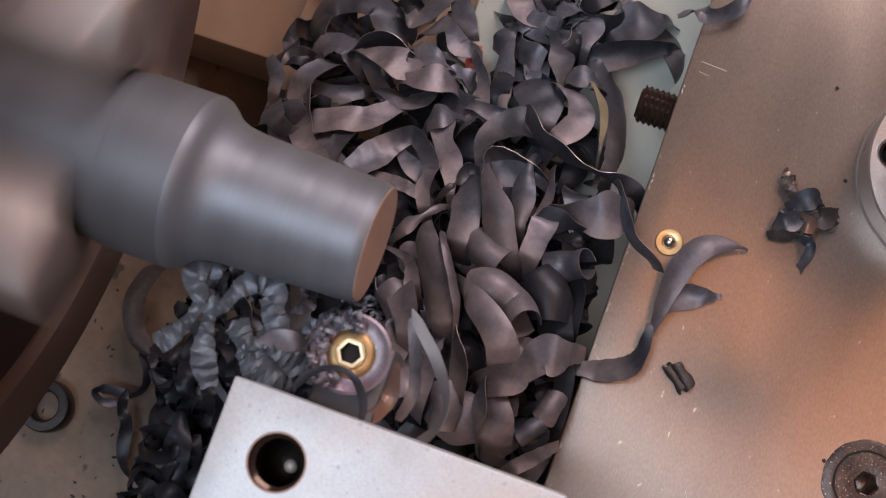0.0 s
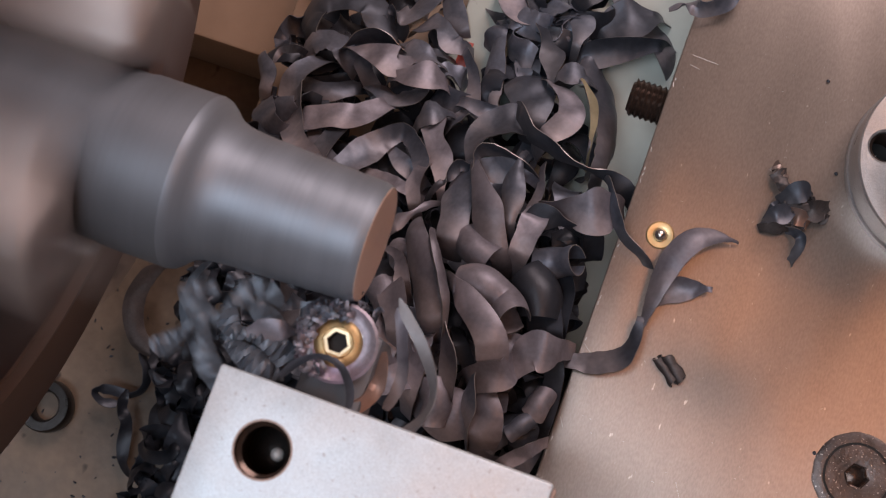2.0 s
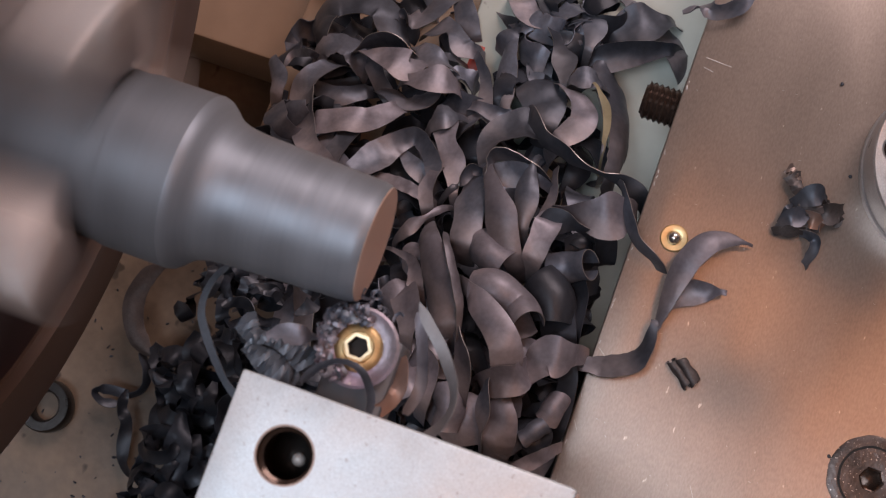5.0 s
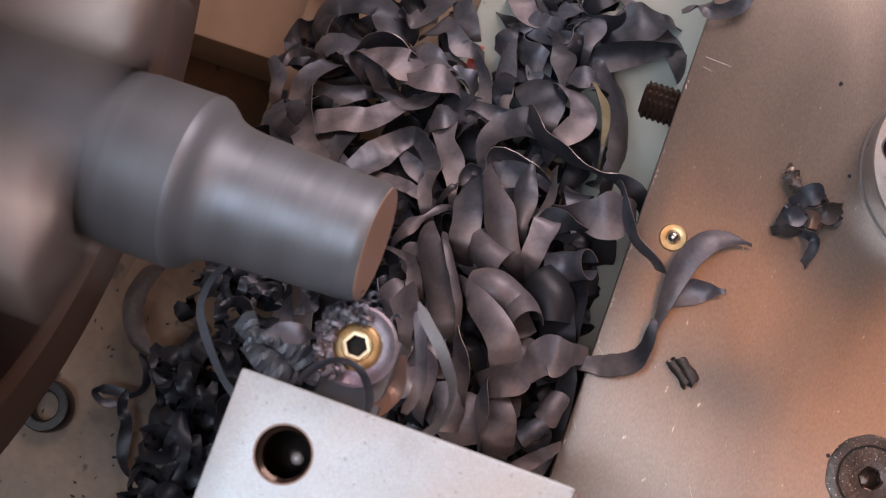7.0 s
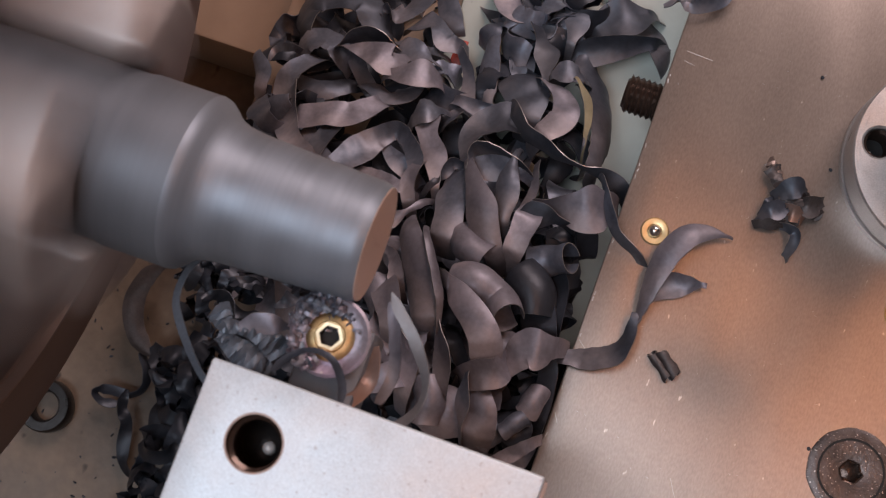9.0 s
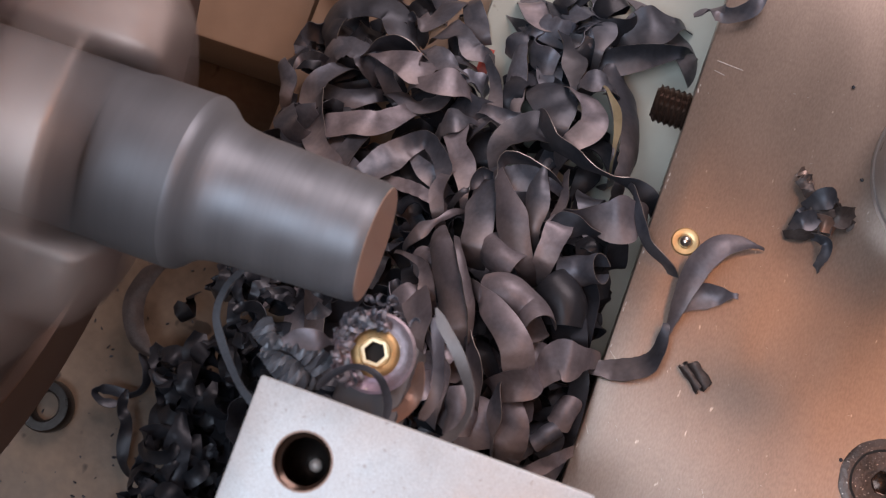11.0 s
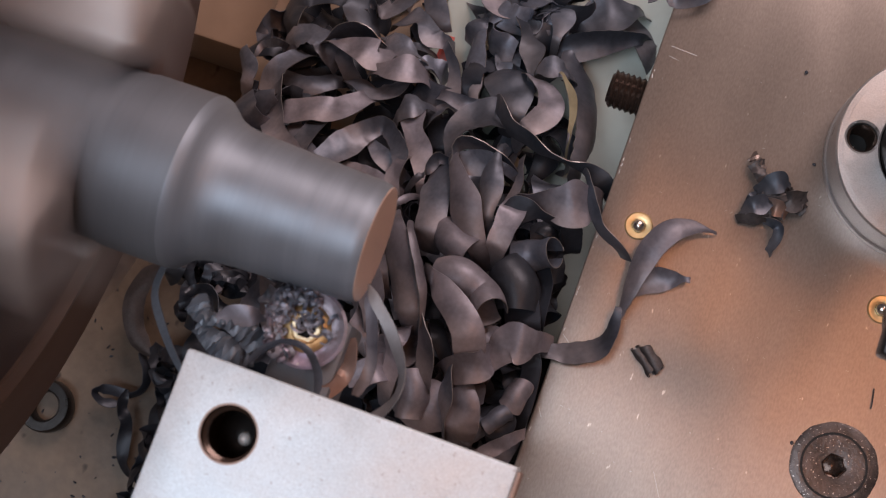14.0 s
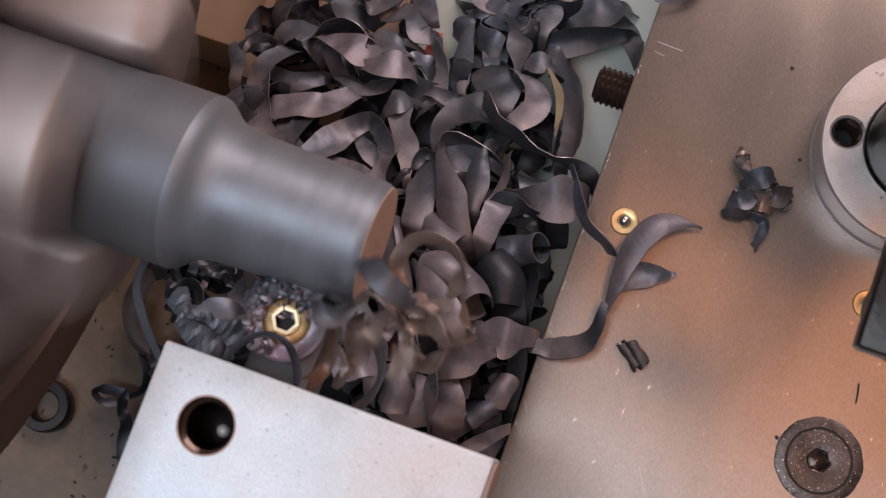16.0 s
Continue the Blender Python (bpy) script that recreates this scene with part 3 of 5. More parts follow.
shaving((-26.4, 105.3, -28.3, 3.2, 35), (-25.2, 108.3, -29.7, 8.5, 35), (-22.9, 111.1, -31.3, 9.5, 39), (-22.1, 111.0, -31.2, 2.2, 40))
shaving((-22.9, 99.6, -24.9, 3.3, -11), (-20.2, 100.6, -24.1, 7.0, -20), (-15.5, 103.4, -24.1, 7.1, -32), (-10.2, 106.6, -25.1, 5.6, -41), (-5.9, 109.0, -26.7, 3.3, -34), mat=NAVY)
shaving((-19.3, 122.9, -37.0, 11.7, -126), (-14.0, 120.5, -35.4, 15.4, -134), (-9.8, 116.0, -32.8, 13.3, -133), (-5.5, 112.1, -31.3, 13.3, -132), (-1.5, 109.1, -30.6, 8.6, -136))
shaving((-20.1, 101.3, -25.2, 1.2, -162), (-18.2, 97.7, -25.3, 9.6, -126), (-14.4, 93.0, -23.3, 12.5, -123), (-10.8, 86.8, -20.0, 11.6, -116), (-8.7, 79.5, -16.1, 10.3, -119), (-8.2, 71.6, -11.8, 6.6, -122))
shaving((-17.8, 89.3, -15.2, 1.0, -173), (-14.9, 84.5, -11.6, 1.5, -176), (-13.1, 79.9, -8.3, 1.2, -181), (-12.3, 74.9, -5.6, 0.9, -194))
shaving((-44.4, 77.7, -18.5, 2.9, 0), (-39.7, 77.0, -17.0, 4.0, -12), (-37.1, 77.8, -16.6, 2.5, -10), (-35.6, 78.7, -16.4, 1.5, 43))
shaving((-49.5, 90.7, -24.9, 2.7, 140), (-46.2, 86.3, -23.7, 3.2, 151), (-43.8, 79.5, -20.7, 3.9, 170))
shaving((-65.3, 50.7, -5.1, 5.7, 9), (-62.0, 56.1, -7.7, 7.7, 4), (-59.3, 60.9, -10.3, 5.5, -20), (-55.7, 64.4, -11.7, 4.6, -29), (-51.5, 61.9, -9.6, 4.4, -34), (-48.0, 57.6, -6.0, 4.5, -23), (-47.4, 54.6, -4.7, 3.1, -33))
shaving((-47.5, 55.1, -4.1, 3.2, 151), (-47.8, 51.9, -3.9, 3.6, 167), (-46.3, 48.5, -2.8, 3.4, 169), mat=BROWNED)
shaving((-41.3, 53.6, -0.5, 1.7, 161), (-40.1, 55.5, -0.8, 2.4, 313), (-39.2, 59.1, -2.2, 3.3, 317), (-37.5, 59.5, -2.9, 2.2, 334))
shaving((-48.0, 41.3, 0.2, 4.5, -147), (-44.9, 44.5, 0.9, 1.3, -208), (-42.7, 47.5, -0.7, 1.9, -189), mat=BROWNED)
shaving((-59.2, 51.3, -7.3, 3.6, -159), (-53.4, 51.2, -5.4, 3.4, -167), (-48.6, 50.2, -4.0, 2.9, -172), mat=BROWNED)
shaving((-73.0, 50.4, -8.5, 5.5, 23), (-72.4, 56.1, -11.3, 4.9, 22), (-71.6, 61.3, -14.8, 4.9, 16))
shaving((-36.9, 61.5, -6.1, 2.8, 52), (-37.9, 67.4, -8.5, 6.4, 36), (-35.9, 71.9, -10.5, 9.9, 37), (-32.0, 75.0, -11.2, 11.3, 37), (-29.0, 75.9, -12.0, 9.4, 31))
shaving((-20.4, 64.3, -3.2, 2.1, 130), (-19.2, 58.9, -0.2, 2.7, 139), (-19.5, 54.7, 1.9, 3.2, 140), mat=BROWNED)
shaving((-48.2, 34.8, 4.9, 0.6, 173), (-43.2, 33.4, 7.8, 2.5, 161), (-40.2, 28.2, 10.4, 3.9, 158), mat=BROWNED)
shaving((-41.7, 25.5, 11.8, 6.9, 164), (-39.2, 21.7, 13.8, 6.2, 157), (-38.1, 17.7, 14.3, 3.6, 152), mat=BROWNED)
shaving((-27.5, 21.1, 15.4, 3.2, 121), (-24.4, 15.8, 15.8, 6.3, 127), (-22.9, 9.8, 14.7, 4.1, 152), mat=BROWNED)
shaving((-25.4, 4.9, 9.9, 9.8, 171), (-20.3, 4.1, 10.0, 12.5, 164), (-15.3, 3.4, 10.2, 6.4, 165), mat=BROWNED)
shaving((-5.6, -0.8, 13.6, 3.3, -178), (-2.3, 2.7, 14.5, 3.2, -216), mat=BROWNED)
shaving((-65.5, 21.7, 4.7, 4.4, 153), (-63.3, 16.4, 4.4, 9.9, 127), (-61.7, 10.5, 5.2, 10.0, 126), mat=BROWNED)
shaving((-69.5, 18.0, -1.9, 6.1, 137), (-67.2, 10.2, -0.7, 5.5, 168))
shaving((-80.8, 17.7, -3.8, 2.9, 67), (-76.5, 18.0, -2.8, 3.6, 133), (-71.6, 19.2, -2.6, 3.4, 54), mat=BROWNED)
shaving((-76.4, 13.6, -2.5, 6.3, 46), (-71.2, 15.7, -2.1, 3.5, 118), (-69.3, 19.6, -3.9, 2.3, 169), mat=BROWNED)
shaving((-85.6, 76.9, -24.3, 6.3, 148), (-88.3, 72.3, -22.4, 7.4, 149), (-87.9, 67.7, -22.1, 11.3, 133), (-84.0, 60.1, -17.1, 8.4, 143), (-79.6, 54.2, -10.8, 5.6, 174), (-74.4, 50.8, -8.3, 5.8, 177))
shaving((-101.7, 75.4, -33.2, 3.9, 150), (-98.4, 72.0, -31.5, 5.1, 153), (-97.6, 67.9, -31.6, 3.9, 158))
shaving((-98.1, 74.5, -31.9, 1.2, 83), (-97.3, 78.9, -32.6, 1.9, 177), (-92.5, 79.5, -27.8, 2.3, 142))
shaving((-88.1, 72.0, -28.3, 3.8, -167), (-80.8, 71.1, -26.0, 6.1, -161), (-75.0, 74.6, -27.2, 5.2, -159))
shaving((-68.3, 51.6, -8.7, 3.3, 4), (-73.4, 54.7, -11.9, 3.4, 3), (-77.8, 58.8, -17.1, 3.8, 0))
shaving((-58.6, 60.6, -13.2, 1.8, -176), (-53.6, 57.3, -10.8, 4.4, -180), (-50.5, 55.8, -10.7, 4.4, -172))
shaving((-45.9, 72.0, -16.1, 5.3, 43), (-43.2, 75.4, -18.5, 4.5, 63), (-37.6, 72.0, -16.8, 3.4, 67))
shaving((-34.0, 16.4, 14.1, 2.8, 124), (-30.7, 12.5, 13.9, 4.9, 143), (-30.4, 5.7, 11.8, 4.5, 154), mat=BROWNED)
shaving((24.8, 62.0, 4.0, 0.8, 177), (20.8, 61.3, 5.5, 3.6, 168), (16.7, 58.9, 7.0, 5.7, 163), (13.9, 54.1, 7.0, 6.0, 160), (12.7, 48.7, 6.5, 5.6, 148), (12.3, 43.2, 5.5, 4.0, 141), (11.9, 37.5, 4.0, 2.1, 123), mat=BROWNED, moves=SLIDE, label=PLATE_LABEL, group="shavings on the plate")
shaving((11.4, 37.7, 5.0, 1.8, 169), (11.5, 33.0, 4.0, 5.1, 126), (9.5, 29.0, 3.5, 7.1, 135), (4.9, 26.5, 3.0, 6.4, 142), (-0.3, 25.1, 3.0, 3.9, 149), mat=SHAVING, moves=SLIDE, label=PLATE_LABEL, group="shavings on the plate")
shaving((13.5, 44.2, 1.0, 2.6, 0), (16.6, 47.8, 1.5, 5.9, -8), (20.4, 49.3, 2.5, 4.2, -17), (22.8, 49.8, 4.0, 1.4, 4), mat=BROWNED, moves=SLIDE, label=PLATE_LABEL, group="shavings on the plate")
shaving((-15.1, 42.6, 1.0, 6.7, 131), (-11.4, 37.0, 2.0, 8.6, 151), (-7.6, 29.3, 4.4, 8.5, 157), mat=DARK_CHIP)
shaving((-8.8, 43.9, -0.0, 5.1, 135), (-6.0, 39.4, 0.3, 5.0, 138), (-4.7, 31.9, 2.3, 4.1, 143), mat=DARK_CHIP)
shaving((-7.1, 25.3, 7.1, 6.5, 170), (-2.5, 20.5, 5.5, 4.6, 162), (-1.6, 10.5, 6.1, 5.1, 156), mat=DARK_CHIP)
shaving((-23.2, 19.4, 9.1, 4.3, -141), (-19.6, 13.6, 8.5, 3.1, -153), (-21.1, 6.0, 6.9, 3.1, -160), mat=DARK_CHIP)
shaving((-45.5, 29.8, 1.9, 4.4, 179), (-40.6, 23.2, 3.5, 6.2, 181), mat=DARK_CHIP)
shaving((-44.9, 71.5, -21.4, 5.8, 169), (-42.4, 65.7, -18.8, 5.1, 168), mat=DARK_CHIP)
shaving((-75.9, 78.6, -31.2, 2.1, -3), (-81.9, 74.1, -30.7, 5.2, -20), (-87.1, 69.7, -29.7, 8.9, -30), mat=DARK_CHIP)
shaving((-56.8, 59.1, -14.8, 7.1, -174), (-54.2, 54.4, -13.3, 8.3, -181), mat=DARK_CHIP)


# the broad curls at the back of the heap
shaving((-78.1, 83.1, -23.0, 2.8, 59), (-72.6, 83.2, -21.0, 5.0, 15), (-67.8, 82.7, -19.5, 8.3, 19), (-64.7, 82.1, -19.5, 8.5, 19), (-61.9, 84.2, -21.0, 3.3, 29), mat=BROWNED)
shaving((-79.5, 83.8, -25.5, 3.1, -100), (-77.1, 86.1, -24.5, 5.4, -71), (-73.1, 88.0, -24.0, 6.4, -70), (-69.1, 88.0, -23.5, 5.2, -77), (-65.8, 86.8, -23.5, 3.1, -95), mat=NAVY)
shaving((-63.4, 78.9, -18.5, 3.0, 3), (-59.0, 79.5, -16.0, 6.6, 15), (-54.8, 80.9, -16.0, 7.8, 15), (-52.2, 81.0, -18.5, 4.9, 27), mat=BROWNED)
shaving((-63.3, 87.7, -23.0, 6.2, 6), (-60.7, 87.2, -22.0, 6.3, 7), (-57.5, 86.4, -21.0, 4.1, 29), (-55.4, 85.9, -21.0, 2.4, 62), mat=SHAVING)
shaving((-80.4, 60.9, -16.0, 6.7, 16), (-74.1, 63.3, -14.5, 7.4, 23), (-68.2, 65.3, -14.5, 7.5, 23), (-63.9, 70.3, -17.0, 5.3, 18), mat=BROWNED)
shaving((-19.0, 107.9, -26.0, 6.3, 13), (-16.6, 111.0, -25.0, 9.9, 10), (-12.6, 113.3, -25.0, 11.1, 14), (-8.3, 116.0, -27.5, 4.5, 23), mat=NAVY)
shaving((-38.5, 110.8, -27.0, 5.1, -159), (-35.8, 105.9, -24.0, 3.9, -143), (-31.5, 99.6, -21.0, 3.7, -139), (-28.6, 95.3, -18.5, 6.5, -181), (-26.9, 89.4, -16.0, 1.1, -196), mat=NAVY)
shaving((-27.9, 112.4, -25.5, 3.8, -163), (-24.6, 107.1, -22.5, 6.3, -183), (-24.3, 101.7, -21.0, 2.5, -189), mat=NAVY)
shaving((-44.4, 108.7, -26.5, 6.8, -163), (-41.8, 106.0, -25.0, 6.9, -159), (-38.1, 104.5, -24.0, 5.2, -155), (-35.2, 104.1, -23.5, 1.7, -144), mat=BROWNED)
shaving((-26.5, 88.3, -15.5, 1.3, -119), (-21.4, 85.5, -13.0, 4.6, -169), (-19.1, 80.3, -10.5, 7.2, -190), (-22.4, 74.9, -10.0, 6.2, -202), mat=BROWNED)
shaving((-32.8, 87.3, -18.5, 11.2, -171), (-29.1, 82.7, -15.5, 10.2, -186), (-28.1, 78.2, -13.5, 7.5, -188), mat=NAVY)
shaving((-25.3, 90.5, -15.5, 2.4, 17), (-23.5, 91.4, -14.0, 6.0, 13), (-20.6, 92.0, -14.0, 6.2, 25), (-18.5, 91.8, -15.0, 3.4, 46), mat=SHAVING)
# this sliver's yellow stands for light on a ribbon edge
shaving((-18.0, 88.6, -9.0, 0.8, 172), (-14.8, 84.6, -7.5, 2.1, 155), (-13.0, 80.0, -6.5, 2.0, 152), (-12.2, 74.5, -5.5, 1.3, 127), mat=YELLOW_GLINT, label="shaving in the heap, coloured yellow for an edge catching light")
# the large curls in the middle of the heap
shaving((-34.5, 58.7, 4.0, 3.0, 150), (-31.7, 54.5, 7.0, 4.7, 159), (-28.7, 50.1, 8.5, 7.7, 156), (-26.8, 46.6, 8.5, 7.5, 157), (-23.0, 41.8, 7.5, 5.0, 166), mat=BROWNED)
shaving((-33.9, 60.1, -0.5, 4.0, -17), (-30.4, 60.5, 0.0, 6.2, -20), (-27.0, 61.3, 1.0, 5.5, -24), (-24.2, 61.2, 1.5, 2.7, -24), mat=SHAVING)
shaving((-34.7, 58.8, 3.0, 2.2, -74), (-35.2, 62.5, 2.0, 4.2, -69), (-33.5, 64.2, 1.0, 4.6, -64), (-29.6, 64.9, 1.0, 4.2, -78), (-25.4, 63.8, 1.5, 3.4, -77), mat=SHAVING)
shaving((-25.4, 63.8, 3.0, 0.9, -175), (-25.2, 58.4, 4.5, 5.4, -202), (-24.0, 54.2, 5.5, 5.5, -198), (-22.8, 49.5, 6.0, 2.5, -185), mat=SHAVING)
shaving((-15.5, 55.9, 3.5, 2.1, -65), (-11.0, 56.1, 5.0, 6.5, -26), (-6.9, 56.7, 6.0, 9.9, -13), (-4.0, 58.4, 6.0, 10.7, -14), (-2.4, 59.8, 4.5, 6.8, -22), mat=BROWNED)
shaving((-3.9, 63.5, 5.5, 1.7, 128), (-0.7, 57.7, 6.0, 3.4, 131), (1.9, 54.3, 6.0, 3.2, 123), (6.1, 52.1, 5.5, 3.2, 117), mat=NAVY)
shaving((-29.5, 76.1, -8.0, 5.2, -58), (-26.5, 73.0, -7.5, 5.3, -65), (-22.1, 71.3, -6.0, 5.2, -60), (-16.4, 69.1, -4.0, 4.2, -73), (-10.8, 68.0, -3.5, 3.1, -91), (-6.1, 68.4, -4.5, 3.9, -50), (-2.0, 67.1, -5.5, 5.1, -34), mat=NAVY)
shaving((-19.5, 51.7, 6.0, 2.3, -62), (-17.6, 52.3, 6.5, 5.8, -31), (-14.2, 52.7, 6.5, 5.6, -33), (-11.2, 52.8, 6.0, 2.8, -63), mat=NAVY)
shaving((-17.7, 51.1, 7.5, 6.2, 176), (-18.0, 47.0, 8.5, 5.4, 168), (-18.3, 43.6, 8.0, 5.1, 181), mat=BROWNED)
shaving((-50.1, 69.7, -12.0, 6.7, 178), (-47.8, 64.9, -9.5, 4.8, 169), (-44.1, 60.1, -7.5, 5.9, 169), (-41.8, 53.7, -6.0, 1.8, 182), mat=BROWNED)
shaving((-53.0, 68.5, -12.0, 4.7, 36), (-51.4, 70.6, -10.5, 7.5, 27), (-49.3, 71.9, -11.0, 5.6, 16), (-47.7, 72.6, -12.5, 2.0, 25), mat=SHAVING)
shaving((-37.7, 56.5, -2.5, 6.9, 144), (-36.5, 51.6, 2.0, 8.0, 156), (-35.2, 47.0, 4.0, 7.2, 162), (-34.3, 42.3, 5.5, 7.3, 169), mat=SHAVING)
# the large curls in front, beside the plate
shaving((-41.0, 38.6, 11.5, 5.8, 150), (-37.8, 33.6, 12.5, 8.3, 144), (-34.0, 27.7, 13.5, 8.7, 146), (-31.5, 22.7, 15.0, 6.6, 156), mat=BROWNED)
shaving((-36.0, 38.3, 14.5, 1.8, -145), (-32.0, 32.2, 16.0, 2.8, -127), (-28.9, 26.8, 17.0, 2.8, -125), (-27.4, 21.2, 15.5, 1.2, -124), mat=BROWNED)
shaving((-28.9, 30.9, 14.5, 3.8, 134), (-25.4, 28.7, 17.0, 5.8, 168), (-20.8, 25.6, 18.5, 6.7, 172), (-17.2, 22.2, 19.0, 7.1, 181), (-15.4, 18.6, 17.5, 7.1, 190), mat=BROWNED)
shaving((-14.5, 11.3, 14.5, 4.5, 167), (-12.9, 7.1, 15.0, 7.0, 165), (-12.3, 2.3, 13.5, 7.9, 176), mat=BROWNED)
shaving((-18.2, 13.8, 15.5, 1.2, 120), (-17.7, 9.9, 15.5, 4.1, 133), (-16.8, 6.6, 15.5, 4.3, 135), (-15.8, 2.6, 14.5, 1.2, 124))
shaving((-17.7, 13.3, 15.0, 6.2, -15), (-15.2, 14.6, 17.0, 6.8, -15), (-12.3, 16.0, 17.0, 6.6, -25), (-11.3, 18.4, 14.5, 5.8, -38), mat=BROWNED)
shaving((-11.0, 17.5, 13.0, 4.6, 20), (-8.5, 22.5, 15.0, 8.6, 11), (-5.6, 23.6, 15.5, 8.8, -9), (-2.8, 25.2, 12.5, 5.0, -25), mat=BROWNED)
rolled([(-27.5, 31.5, 11.0), (-23.0, 33.0, 12.5), (-17.5, 31.2, 12.0), (-13.8, 27.8, 15.5)], 4.6, 3.7, -130, 200)
rolled([(-7.2, 4.6, 10.5), (-5.5, 7.3, 10.8), (-3.8, 9.2, 10.5)], 1.9, 2.1, -150, 160, SHAVING)
rolled([(-3.8, 10.2, 9.5), (-3.3, 13.0, 10.0), (-2.6, 16.3, 9.5)], 2.6, 2.3, -150, 150)
rolled([(-11.6, 0.8, 8.5), (-10.0, 3.0, 9.0), (-8.4, 4.8, 8.5)], 2.6, 2.4, -150, 150, SHAVING)
rolled([(-14.5, 42.6, 0.0), (-10.0, 44.8, 1.0), (-5.8, 46.0, 4.5)], 3.9, 3.2, -160, 170, SHAVING)
rolled([(-15.0, 38.5, 1.0), (-11.5, 36.0, 3.0), (-9.5, 31.0, 3.0)], 5.6, 4.8, -140, 120, DARK_CHIP)
rolled([(-31.0, 43.5, 3.0), (-27.5, 40.5, 6.0), (-23.0, 39.5, 7.0)], 3.2, 3.8, -110, 130)
rolled([(-26.5, 10.5, 11.0), (-24.0, 6.0, 11.5), (-23.5, 1.0, 10.5)], 3.6, 3.0, -130, 150)


def curl_points(c, r, turns, pitch, ax, rng):
    """Points of one coil of a shaving about an axis of any direction."""
    rot = Euler(ax).to_matrix()
    n = max(4, int(turns * 6))
    ph = rng.uniform(0, 6.28)
    pts = []
    for i in range(n + 1):
        a = ph + i / n * turns * 2 * math.pi
        rr = r * (1 + 0.25 * math.sin(a * 0.7 + ph))
        pts.append(Vector(c) + rot @ Vector((rr * math.cos(a), rr * math.sin(a), pitch * (i / n - 0.5))))
    return pts


def heap_height(x, y):
    """The heap's upper side over the saddle: high beside the tool, low at the back."""
    return 14 - 0.52 * max(0, y - 22) - 0.06 * abs(x + 45)


def heap_filler():
    rng = random.Random(21)
    done = 0
    while done < 200:
        x, y = rng.uniform(-96, -4), rng.uniform(-22, 116)
        if x < -70 and y < 30 or x > -14 and y < -2 or x > -13 and y > 25 or x > -22 and y > 60 and rng.random() < 0.75 or -80 < x < -42 and y > 84 and rng.random() < 0.65:
            continue
        z = heap_height(x, y) - rng.uniform(14, 28)
        if x > -57 and y > 28:
            z = max(z, rng.uniform(-31, -27))
        pts = curl_points((x, y, z), rng.uniform(4.0, 7.5), rng.uniform(0.5, 1.0), rng.uniform(3, 14),
                          (rng.uniform(-1.3, 1.3), rng.uniform(-1.3, 1.3), rng.uniform(0, 6)), rng)
        # most deep curls take the near-black colour, with the heap's inner shade in it
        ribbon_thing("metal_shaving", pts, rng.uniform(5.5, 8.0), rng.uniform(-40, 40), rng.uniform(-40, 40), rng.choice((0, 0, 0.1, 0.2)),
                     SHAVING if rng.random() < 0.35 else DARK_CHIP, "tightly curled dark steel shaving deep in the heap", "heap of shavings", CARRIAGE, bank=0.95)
        done += 1


